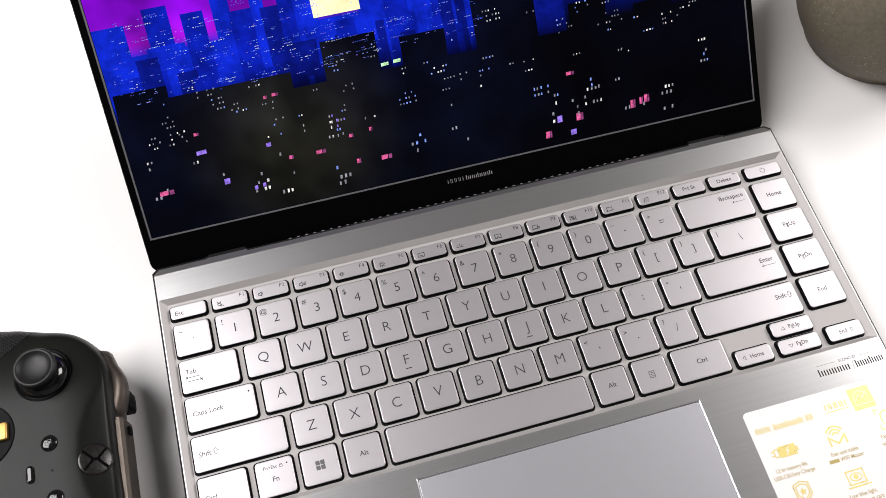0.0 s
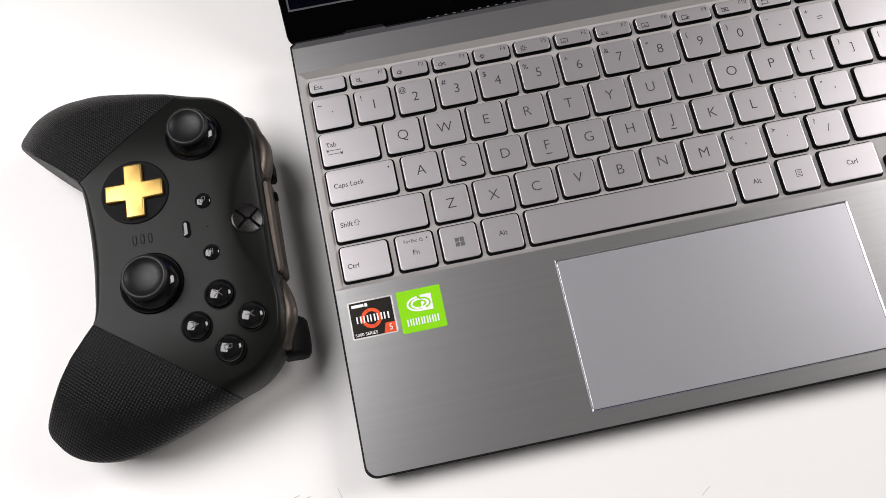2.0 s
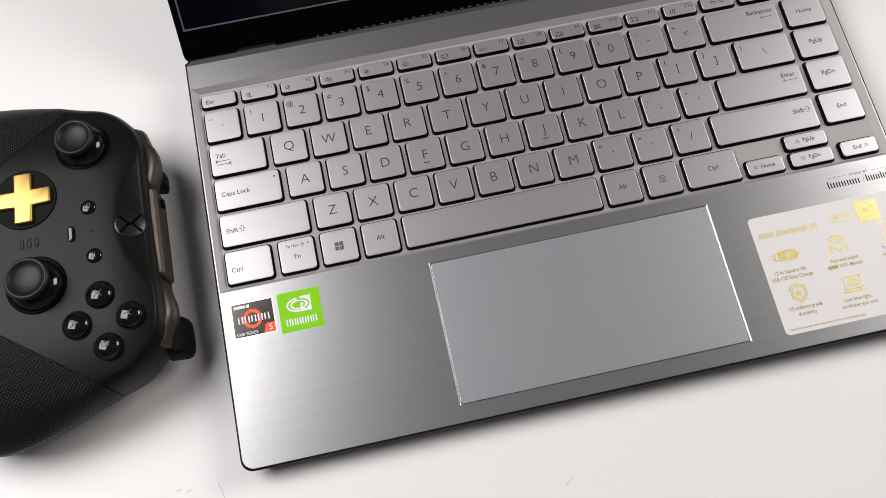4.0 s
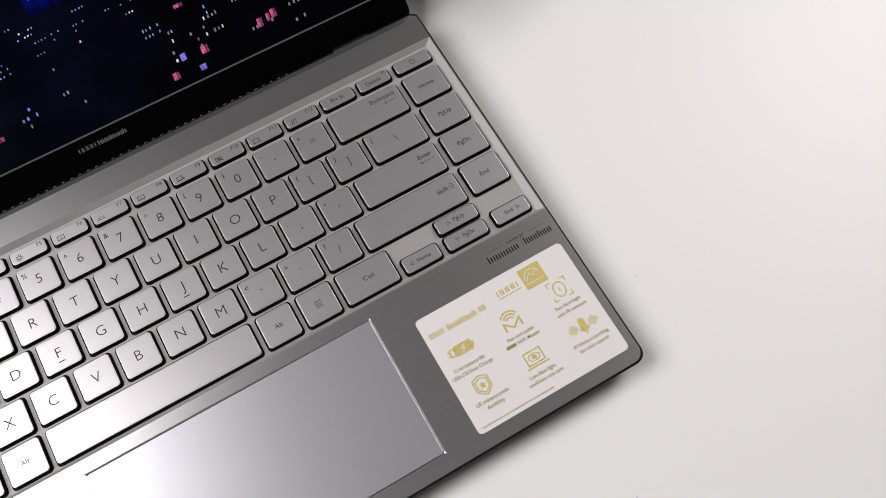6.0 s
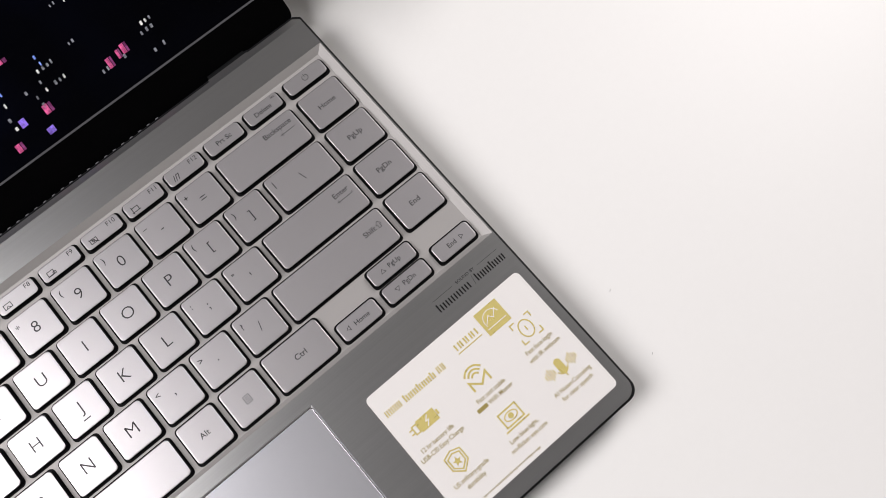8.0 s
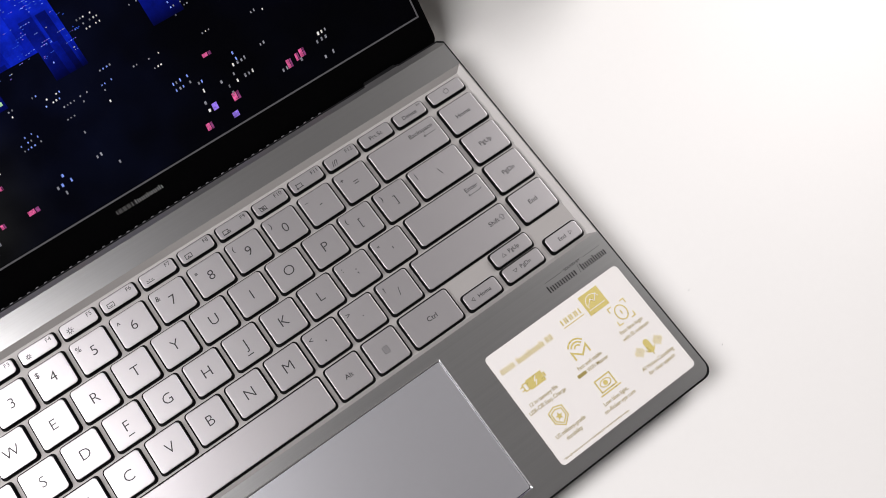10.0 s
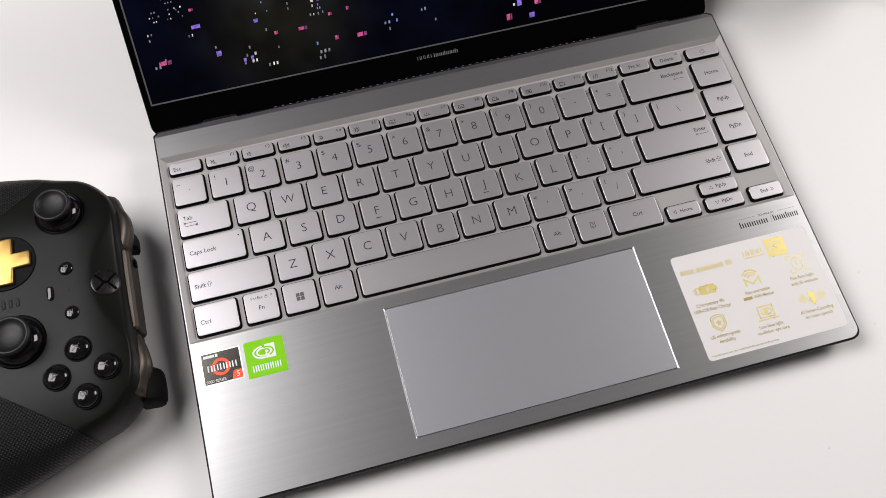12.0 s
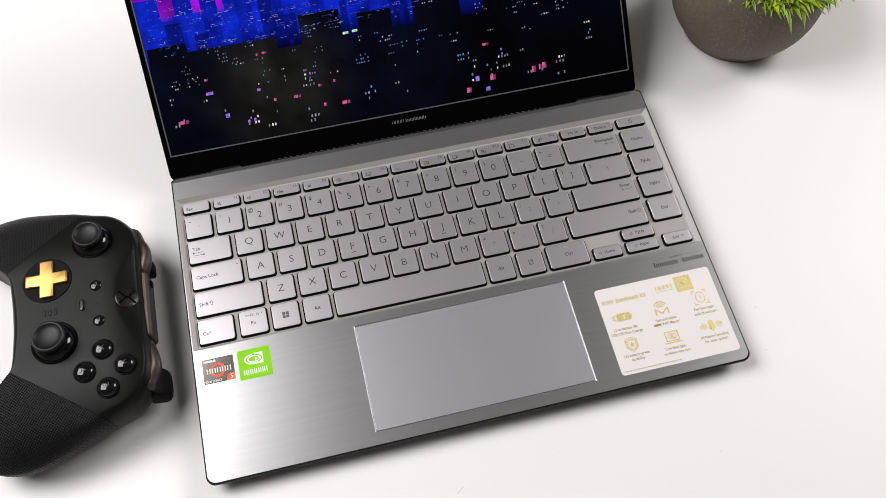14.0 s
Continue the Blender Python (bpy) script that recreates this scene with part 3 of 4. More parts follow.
def keyboard_rows():
    """Every key as (legend, left, right, bottom, top), in millimetres on the deck."""
    keys = []
    for k, t in enumerate(["Esc"] + ["F%d" % n for n in range(1, 13)] + ["Prt Sc", "Delete"]):
        keys.append((t, 5.6 + 19.18 * k, 21.7 + 19.18 * k, 172.9, 179.4))
    keys.append(("power", 294.0, 312.3, 172.9, 179.4))

    def row(names, left, pitch, y0, y1):
        for k, t in enumerate(names):
            keys.append((t, left + pitch * k, left + pitch * k + 15.8, y0, y1))

    row(["~`", "!1", "@2", "#3", "$4", "%5", "^6", "&7", "*8", "(9", ")0", "_-", "+="], 5.8, 19.07, 154.4, 169.9)
    keys.append(("Backspace", 253.9, 290.0, 154.4, 169.9))
    keys.append(("Tab", 5.8, 31.1, 136.6, 152.2))
    row(list("QWERTYUIOP") + ["{[", "}]"], 34.9, 19.03, 136.6, 152.2)
    keys.append(("|\\", 263.4, 290.0, 136.6, 152.2))
    keys.append(("Caps", 5.8, 35.8, 118.9, 134.3))
    row(list("ASDFGHJKL") + [":;", "\"'"], 39.6, 19.05, 118.9, 134.3)
    keys.append(("Enter", 249.2, 290.0, 118.9, 134.3))
    keys.append(("ShiftL", 5.8, 45.7, 100.9, 116.4))
    row(list("ZXCVBNM") + ["<,", ">.", "?/"], 49.4, 19.05, 100.9, 116.4)
    keys.append(("ShiftR", 240.0, 290.0, 100.9, 116.4))
    for t, y in (("Home", 154.4), ("PgUp", 136.7), ("PgDn", 119.0), ("End", 101.0)):
        keys.append((t, 293.8, 312.3, y, y + 15.4))
    for t, x0, x1 in (("CtrlL", 5.8, 26.3), ("Fn", 30.1, 46.0), ("panes", 49.4, 65.2), ("Alt", 68.5, 84.3), ("", 87.5, 179.0), ("Alt", 182.5, 198.1), ("menu", 201.5, 217.2), ("CtrlR", 220.6, 245.6)):
        keys.append((t, x0, x1, 83.0, 98.4))
    keys.append(("left", 249.2, 266.6, 83.0, 90.5))
    keys.append(("up", 270.4, 290.4, 91.8, 98.8))
    keys.append(("down", 270.4, 290.4, 83.0, 90.0))
    keys.append(("right", 295.0, 312.3, 83.0, 90.5))
    return keys


def sticker(parent, name, x0, x1, y0, y1, mat, r, label):
    bm = slab((x1 - x0) * MM, (y1 - y0) * MM, r * MM, [(0, 0.015 * MM), (0.0, 0.09 * MM), (0.04 * MM, 0.11 * MM)], cx=(x0 + x1) / 2 * MM, cy=(y0 + y1) / 2 * MM)
    return part(name, bm, mat, parent, label)


def printed(parent, name, bm, mat, label="", z=0.2):
    """Flat print in deck millimetres, laid just above its sticker."""
    bmesh.ops.transform(bm, matrix=Matrix.Translation((0, 0, z * MM)) @ Matrix.Diagonal((MM, MM, MM, 1)), verts=bm.verts)
    return part(name, bm, mat, parent, label)


def bars(bm, x0, x1, y, tall, count, gap, weight=0.28, rising=()):
    """Plain upright bars, two for each character, in place of a name; those of the characters in rising are taller."""
    step = (x1 - x0) / count
    lo, hi = y - tall / 2, y + tall / 2
    for k in range(count):
        a, b = x0 + k * step + weight / 2, x0 + (k + 1) * step - gap - weight / 2
        strokes([[(a, lo), (a, hi + (tall * 0.45 if k in rising else 0))], [(b, lo), (b, hi)]], weight, 0, bm)
    return bm


def info_sticker(t):
    s = sticker(t, "feature_sticker", 240.7, 314.0, 7.9, 63.0, STICKER_WHITE, 2.0, "white feature sticker printed in gold foil")
    bm = bmesh.new()
    # the maker's line and the plug badge are plain bars
    bars(bm, 243.2, 250.6, 53.8, 2.0, 4, 0.5, 0.45)
    bars(bm, 251.8, 266.4, 53.6, 1.6, 7, 0.5, 0.6, (0, 3, 6))
    bars(bm, 267.4, 271.2, 53.9, 2.2, 2, 0.6, 0.45)
    printed(s, "heading", bm, GOLD_INK)
    bm = bmesh.new()
    bars(bm, 277.6, 288.4, 55.8, 1.9, 4, 0.45, 0.6)
    fill(bm, [(277.3, 53.2), (288.6, 53.2), (288.6, 53.6), (277.3, 53.6)])
    printed(s, "plug_mark", bm, GOLD_INK)
    bm = fill(bmesh.new(), [(290.4, 50.8), (300.8, 50.8), (300.8, 60.6), (290.4, 60.6)])
    printed(s, "gold_badge", bm, GOLD_INK)
    bm = strokes([arc(295.4, 55.4, 3.6, 20, 200, 12), [(291.5, 53.0), (299.8, 53.0)], [(292.4, 55), (294.6, 57.2), (296, 55.6), (298.4, 58.2)]], 0.3)
    printed(s, "badge_lines", bm, STICKER_WHITE, z=0.26)
    bm = bmesh.new()
    # battery with plug
    fill(bm, [(249.5, 40.6), (257.4, 40.6), (257.4, 45.4), (249.5, 45.4)])
    fill(bm, [(257.6, 42.0), (258.4, 42.0), (258.4, 44.0), (257.6, 44.0)])
    strokes([[(247.3, 41.4), (249.2, 41.4), (249.2, 44.6), (247.3, 44.6), (247.3, 41.4)], [(246.0, 42.2), (247.2, 42.2)], [(246.0, 43.8), (247.2, 43.8)]], 0.5, 0, bm)
    # radio waves over a folded band
    for r in (1.6, 3.0, 4.4):
        strokes([arc(276.8, 43.0, r, 35, 145, 12)], 0.7, 0, bm)
    strokes([[(273.0, 39.6), (273.0, 43.0), (276.8, 39.8), (280.6, 43.0), (280.6, 39.6)]], 0.8, 0, bm)
    # head outline in a viewfinder
    strokes([arc(302.4, 44.6, 2.7, 0, 360, 20, 3.4), [(302.4, 45.4), (302.4, 44.0)]], 0.5, 0, bm)
    for sx in (-1, 1):
        for sy in (-1, 1):
            x, y = 302.4 + 4.4 * sx, 44.6 + 4.4 * sy
            strokes([[(x - 1.8 * sx, y), (x, y), (x, y - 1.8 * sy)]], 0.5, 0, bm)
    # microphone between bars
    fill(bm, [(x, y) for x, y in mm_arc(302.4, 26.2, 1.5, 3.2)])
    strokes([arc(302.4, 25.6, 2.3, 200, 340, 10), [(302.4, 23.3), (302.4, 22.2)]], 0.5, 0, bm)
    for k, hgt in enumerate((1.6, 3.0, 4.4, 2.6, 1.4)):
        for sx in (-1, 1):
            x = 302.4 + sx * (3.1 + 0.95 * k)
            strokes([[(x, 26 - hgt / 2), (x, 26 + hgt / 2)]], 0.45, 0, bm)
    # small computer with an eye
    strokes([[(273.2, 22.0), (281.0, 22.0), (281.0, 27.6), (273.2, 27.6), (273.2, 22.0)], [(272.0, 20.9), (282.2, 20.9)]], 0.6, 0, bm)
    strokes([arc(277.1, 24.8, 2.7, 0, 360, 18, 1.6)], 0.45, 0, bm)
    fill(bm, arc(277.1, 24.8, 1.1, 0, 337, 15))
    # shield with a star
    for g in (1.0, 0.74):
        strokes([[(252.3 + x * g, 25.2 + y * g) for x, y in ((-3.5, 3.2), (0, 4.4), (3.5, 3.2), (3.5, -1.6), (0, -4.4), (-3.5, -1.6), (-3.5, 3.2))]], 0.5, 0, bm)
    fill(bm, [(252.3 + r * math.cos(radians(90 + 36 * k)), 25.2 + r * math.sin(radians(90 + 36 * k))) for k, r in enumerate((1.9, 0.8) * 5)])
    printed(s, "gold_icon", bm, GOLD_INK)
    bm = strokes([[(254.2, 44.6), (252.8, 43.0), (254.0, 43.0), (252.6, 41.3)]], 0.4)
    printed(s, "battery_flash", bm, STICKER_WHITE, z=0.26)
    bm = bmesh.new()
    for text, x, y in (("12 hr battery life", 252.0, 35.5), ("USB-C® Easy Charge", 252.0, 32.7), ("Fast and stable", 277.4, 36.0), ("WiFi Master", 279.6, 33.2), ("Fast face login", 302.0, 37.2), ("with IR webcam", 302.0, 34.4), ("AI Noise-Canceling", 302.0, 19.2), ("for clear speech", 302.0, 16.4), ("Low blue light,", 277.0, 17.4), ("no-flicker eye care", 277.0, 14.6), ("US military-grade", 253.2, 18.6), ("durability", 253.2, 15.8)):
        write(bm, text, 2.45, x, y, 0, thin=-0.006, wide=0.9)
    fill(bm, [(268.8, 32.4), (273.4, 32.4), (273.4, 33.9), (268.8, 33.9)])
    write(bm, "* Scan QR code to learn more. Actual battery life may vary according to usage.", 1.25, 242.6, 9.9, 0, "LEFT", -0.006, wide=0.88)
    printed(s, "small_print", bm, PALE_INK)


def mm_arc(cx, cy, r, half):
    return [(cx + r * math.cos(radians(a)), cy + half - r + r * math.sin(radians(a))) for a in range(0, 181, 20)] + [(cx + r * math.cos(radians(a)), cy - half + r + r * math.sin(radians(a))) for a in range(180, 361, 20)]


def chip_stickers(t):
    s = sticker(t, "processor_sticker", 4.6, 23.8, 58.5, 74.8, FOIL, 0.5, "silver-edged dark processor sticker with an orange ring")
    s.location = (0.2 * MM, -1.0 * MM, 0)
    printed(s, "dark_field", fill(bmesh.new(), [(5.2, 59.1), (23.2, 59.1), (23.2, 74.2), (5.2, 74.2)]), GUNMETAL, z=0.17)
    printed(s, "orange_ring", strokes([arc(13.8, 66.6, 3.6, 0, 360, 28)], 1.5), ORANGE, z=0.24)
    printed(s, "orange_corner", fill(bmesh.new(), [(18.0, 59.1), (23.2, 59.1), (23.2, 63.4), (19.2, 63.4)]), ORANGE, z=0.24)
    bm = bmesh.new()
    for x0, x1, y, hgt in ((6.2, 11.4, 72.6, 1.3), (11.8, 13.0, 72.6, 1.5)):
        fill(bm, [(x0, y - hgt / 2), (x1, y - hgt / 2), (x1, y + hgt / 2), (x0, y + hgt / 2)])
    bars(bm, 7.4, 22.0, 66.6, 2.4, 5, 0.7, 0.62)
    write(bm, "5000 SERIES", 1.9, 5.9, 60.3, 0, "LEFT", 0.0)
    write(bm, "5", 3.6, 21.2, 61.3, 0)
    printed(s, "pale_mark", bm, WHITE_INK, z=0.31)
    s = sticker(t, "graphics_sticker", 26.0, 44.9, 56.3, 74.5, GREEN, 0.3, "bright green square sticker with white marks")
    s.location = (-0.2 * MM, -0.4 * MM, 0)
    bm = bmesh.new()
    fill(bm, [(35.8, 64.6), (40.6, 64.6), (40.6, 71.6), (35.8, 71.6)])
    strokes([arc(35.0, 68.0, 5.0, 100, 300, 16, 2.9), arc(35.0, 68.0, 3.2, 80, 300, 14, 1.9)], 0.8, 0, bm)
    bars(bm, 28.6, 42.6, 60.6, 2.5, 6, 0.5, 0.55)
    printed(s, "white_mark", bm, WHITE_INK, z=0.18)
    printed(s, "green_swirl", strokes([arc(36.2, 68.0, 3.4, -60, 100, 14, 2.2), arc(36.0, 68.0, 1.7, -60, 120, 12, 1.1)], 0.7), GREEN, z=0.26)


def touchpad(t):
    """A glass pad sunk a little below the palm rest inside a polished, sloping rim."""
    cx, cy, w, h = (PX0 + PX1) / 2 * MM, (PY0 + PY1) / 2 * MM, (PX1 - PX0) * MM, (PY1 - PY0) * MM
    p = part("touchpad", slab(w - 1.5 * MM, h - 1.5 * MM, 0.8 * MM, [(0, -1.2 * MM), (0, -0.42 * MM), (0.12 * MM, -0.36 * MM)], cx=cx, cy=cy), PAD, t, "smooth grey touchpad with a polished rim")
    rim = bmesh.new()
    stack(rim, [[(x + cx, y + cy, z * MM) for x, y in rr(w - 2 * i * MM, h - 2 * i * MM, r * MM)] for i, z, r in ((-0.02, 0.012, 0.3), (0.5, -0.42, 0.8), (0.55, -1.2, 0.8))], top=False, bottom=False)
    bmesh.ops.reverse_faces(rim, faces=rim.faces)
    part("touchpad_rim", rim, BRIGHT, p, "polished metal chamfer")
    part("touchpad_gap", slab(w, h, 0.9 * MM, [(0.4 * MM, -1.3 * MM), (0.4 * MM, -1.15 * MM)], cx=cx, cy=cy), BLACK, p)


def city(screen):
    """The picture on the panel: towers against a purple sky, dark blocks before them, and lit windows in rows, all flat on the glass."""
    rng = random.Random(11)
    tones = {"blue": (0.003, 0.016, 0.46), "mid_blue": (0.002, 0.010, 0.33), "deep_blue": (0.0016, 0.006, 0.18), "warm_sky": (0.95, 0.86, 0.50)}
    tones = {k: glowing("screen_" + k, c, 1.0, 0.45 if "blue" in k else 0.2, 75.0, (0.050, 0.070) if "blue" in k else None) for k, c in tones.items()}
    tones["night"] = screen_picture("screen_near_block", False)
    z = [0.07]

    def tower(kind, x0, x1, y0, y1, lean=0.0):
        z[0] += 0.0006
        bm = fill(bmesh.new(), mm([(x0, y0), (x1, y0), (x1 + lean, y1), (x0 + lean, y1)]), z[0] * MM)
        part("pictured_tower", bm, tones[kind], screen)

    tower("blue", 0, 190, 56, 82)
    for kind, x0, x1, y1 in (("blue", 0, 14, 96), ("mid_blue", 23, 34, 101), ("blue", 21, 38, 84), ("mid_blue", 39, 49, 96), ("blue", 53, 61, 104), ("mid_blue", 60, 73, 93), ("blue", 70, 76, 99), ("deep_blue", 74, 82, 92), ("mid_blue", 82, 90, 99), ("blue", 89, 99, 108), ("blue", 118, 131, 104), ("mid_blue", 130, 142, 96), ("blue", 141, 152, 106), ("mid_blue", 152, 163, 98), ("blue", 162, 172, 110), ("deep_blue", 200, 216, 74)):
        tower(kind, x0, x1, 54, y1)
    for x0, x1, y0 in ((97, 119, 83), (160, 168, 88)):
        tower("warm_sky", x0, x1, y0, 120)
    for k in range(26):
        x, w = rng.uniform(0, 176), rng.uniform(4, 13)
        tower(rng.choice(("mid_blue", "deep_blue", "mid_blue")), x, x + w, 54, rng.uniform(62, 80))
    # near blocks, almost black
    for kind, x0, x1, y1 in (("night", 0, 24, 67), ("night", 22, 80, 61.5), ("deep_blue", 81, 95, 74), ("night", 96, 122, 72), ("night", 133, 155, 67), ("night", 170, 201, 120), ("night", 186, 200, 74), ("night", 217, 236, 66), ("night", 250, 270, 60)):
        tower(kind, x0, x1, 58 if kind == "deep_blue" else 36, y1, 1.0)
    lights = {k: bmesh.new() for k in ("white", "dim_white", "far_blue", "pink", "dim_pink", "violet", "blue_white", "pale_green")}
    zl = z[0] + 0.02

    def window(kind, x, y, w, h):
        """One lit window, leaning a little as the picture's upright lines do."""
        if 1 < x and x + w < 307 and y > 1.5:
            fill(lights[kind], [(x, y), (x + w, y + 0.04 * w), (x + w + 0.08 * h, y + h + 0.04 * w), (x + 0.08 * h, y + h)], zl)

    def storeys(kinds, x, y, columns, rows, w, h, dx, dy, lit):
        for j in range(rows):
            for i in range(columns):
                if rng.random() < lit:
                    window(rng.choice(kinds), x + i * dx + rng.uniform(-0.1, 0.1) * dx, y + j * dy + 0.04 * i * dx, w * rng.uniform(0.75, 1.15), h * rng.uniform(0.8, 1.1))

    # far towers: short level dashes
    for k in range(330):
        x, y = rng.uniform(2, 172), rng.uniform(60, 98)
        storeys(("far_blue", "far_blue", "blue_white", "violet") if k % 4 else ("blue_white", "white"), x, y, rng.choice((2, 3, 5, 7)), rng.choice((1, 1, 2)), 0.65, 0.24, 1.05, 1.1, 0.6)
    # middle blocks
    for k in range(64):
        x, y = rng.uniform(3, 290), rng.uniform(34, 68)
        storeys(rng.choice((("white", "dim_white"), ("dim_white", "blue_white"), ("dim_white",), ("white", "blue_white"))), x, y, rng.choice((2, 3, 4, 6)), rng.choice((1, 1, 2, 3)), 0.6, 0.75, 1.55, 2.3, 0.5)
    # the nearest blocks: larger upright panes
    for k in range(40):
        x, y = rng.uniform(4, 285), rng.uniform(4, 36)
        g = 1.25 - y / 70
        storeys(rng.choice((("white", "dim_white"), ("dim_white", "blue_white"), ("dim_white",), ("white", "dim_white", "violet"))), x, y, rng.choice((2, 2, 3, 5)), rng.choice((1, 1, 2, 3)), 0.85 * g, 1.5 * g, 1.95 * g, 3.3 * g, 0.5)
    for x, y, w, h in ((197, 4, 3.2, 3.4), (214, 9.5, 3.6, 3.8), (243, 9.5, 2.6, 4.2), (248, 10.6, 1.8, 3.6), (250.5, 11, 2.8, 4.0), (84, 21.5, 4.6, 1.8), (71, 22, 2, 1.8), (114, 12, 5.2, 2.2), (102, 13, 2.0, 2.2), (31, 42, 2.2, 1.4), (66, 52, 1.6, 1.4), (70, 52.4, 3.0, 1.4), (212, 32.5, 4.2, 1.7), (9, 18, 6.5, 2.2), (101, 26, 2, 1.6), (111, 27, 1.6, 1.8)):
        window("pink", x, y, 0.6 * w, 0.95 * h)
        window("dim_pink", x + 0.68 * w, y, 0.32 * w, 0.95 * h)
    for x, y, w, h in ((30, 33, 4.6, 1.9), (52, 11.5, 1.5, 1.8), (56, 12, 1.5, 1.8), (39, 17, 2.6, 2.6), (62, 30, 2.2, 1.8), (204, 10.5, 2.6, 3.2), (210, 3, 3.0, 2.6)):
        window("violet", x, y, w, h)
    for x, y in ((123, 55.4), (129, 55.8)):
        window("pale_green", x, y, 3.6, 1.5)
    tones = {"white": (0.85, 0.82, 0.80), "dim_white": (0.26, 0.26, 0.30), "far_blue": (0.04, 0.11, 0.70), "pink": (0.70, 0.11, 0.30), "dim_pink": (0.24, 0.05, 0.17), "violet": (0.30, 0.18, 0.8), "blue_white": (0.24, 0.36, 0.98), "pale_green": (0.55, 0.9, 0.5)}
    for kind, bm in lights.items():
        bmesh.ops.scale(bm, vec=(MM, MM, MM), verts=bm.verts)
        part("pictured_window", bm, glowing("screen_light_" + kind, tones[kind], 0.85, 0.6, 420.0), screen, "small lit windows shown on the screen")["kind"] = "stuff"


def laptop():
    t = thing("laptop", LAPTOP, "open silver brushed-aluminium laptop with a lit screen standing on the desk", "laptop")
    part("deck", deck_mesh(), [ALU, TRAY, DARK_BODY], t, "brushed aluminium keyboard deck")
    bm = bmesh.new()
    lv = [(12.0, -10.2), (6.0, -9.4), (2.2, -6.5), (0.6, -3.6), (0.1, -2.3)]
    stack(bm, [[((x + W / 2) * MM, (y + 100.4) * MM, z * MM) for x, y in rr(W - 2 * i, 199.0 - 2 * i, 5.2 + i * 0.4)] for i, z in lv])
    part("chassis", bm, DARK_BODY, t, "dark grey chassis under the deck")
    for x, y, h in ((30, 14, 12.7), (288, 14, 12.7), (30, 186, 17.2), (288, 186, 17.2)):
        part("foot", slab(24 * MM, 6 * MM, 3 * MM, [(0, (-h + 0.05) * MM), (0, -9.9 * MM)], cx=x * MM, cy=y * MM), BLACK, t, "black rubber foot")
    # rear hinge bar with its row of vent teeth
    part("hinge_bar", box(26 * MM, (W - 26) * MM, 196.2 * MM, 199.6 * MM, -9 * MM, -2.2 * MM), BLACK, t)
    for x in (35.5, W - 35.5):
        part("hinge_cover", slab(18 * MM, 5.0 * MM, 0.6 * MM, [(0, -6 * MM), (0, -1.9 * MM), (0.3 * MM, -1.65 * MM)], cx=x * MM, cy=200.2 * MM), BLACK, t, "black hinge cover")
    tooth = slab(1.5 * MM, 1.3 * MM, 0.3 * MM, [(0, -2.5 * MM), (0, -1.45 * MM), (0.15 * MM, -1.3 * MM)], n=2)
    me = None
    for k in range(46):
        at = ((66 + 4.05 * k) * MM, 200.8 * MM, -0.4 * MM)
        if me is None:
            ob = part("vent_tooth", tooth, SEAM, t, at=at)
            me = ob.data
        else:
            place("vent_tooth", me, t, at=at)
    for text, x0, x1, y0, y1 in keyboard_rows():
        w, h = x1 - x0, y1 - y0
        at = ((x0 + x1) / 2 * MM, (y0 + y1) / 2 * MM, 0)
        k = place("key", key_mesh(w, h), t, at=at)
        place("key_well", well_mesh(w, h), k, at=(0, 0, (TRAY_Z + 0.01) * MM))
        bm = legend_for(text, w, h)
        if bm.faces:
            part("legend", bm, SYMBOL if text == "panes" else LEGEND, k)
        else:
            bm.free()
    touchpad(t)
    chip_stickers(t)
    info_sticker(t)
    # sound maker's mark on the palm rest, as plain bars
    bm = bmesh.new()
    write(bm, "SOUND BY", 1.8, 298.2, 74.2, 0)
    bars(bm, 282.4, 298.2, 70.5, 1.9, 6, 0.7, 0.6, (0,))
    bars(bm, 300.9, 315.0, 70.5, 1.9, 6, 0.65, 0.58, (0, 3))
    strokes([[(282.6, 74.2), (292.0, 74.2)], [(304.6, 74.2), (313.8, 74.2)], [(299.3, 69.0), (300.1, 73.0)]], 0.12, 0, bm)
    printed(t, "deck_mark", bm, DECK_INK, "dark printed mark on the palm rest", z=0.03)
    # lid
    lw, lo, hi = 318.4, -8.8, 189.5
    lid = part("lid", slab(lw * MM, (hi - lo) * MM, 5 * MM, [(0.8 * MM, -5.0 * MM), (0, -4.2 * MM), (0, -0.5 * MM), (0.4 * MM, 0.0)], cx=W / 2 * MM, cy=(lo + hi) / 2 * MM), [BEZEL], t, "thin black-bezelled screen lid leaning back", at=LID)
    s0 = 4.45
    screen = part("screen", slab(309.4 * MM, 174.3 * MM, 0.6 * MM, [(0, 0.01 * MM), (0, 0.05 * MM)], cx=154.7 * MM, cy=87.15 * MM), screen_picture("lit_screen"), t, "lit screen with a purple and blue night city", at=LID @ pose(s0 * MM, 8.4 * MM, 0))
    city(screen)
    bm = strokes([mm([(-0.7, 176), (-0.7, -0.7), (310.1, -0.7), (310.1, 176)])], 0.8 * MM)
    bmesh.ops.translate(bm, vec=(0, 0, 0.1 * MM), verts=bm.verts)
    part("screen_seam", bm, SEAM, screen, "thin grey gasket round the panel")
    bm = bmesh.new()
    bars(bm, 148.2, 156.6, 2.3, 1.7, 4, 0.5, 0.24)
    bars(bm, 157.6, 171.6, 2.1, 1.3, 7, 0.55, 0.36, (0, 3, 6))
    bmesh.ops.scale(bm, vec=(MM, MM, MM), verts=bm.verts)
    bmesh.ops.translate(bm, vec=(0, 0, 0.04 * MM), verts=bm.verts)
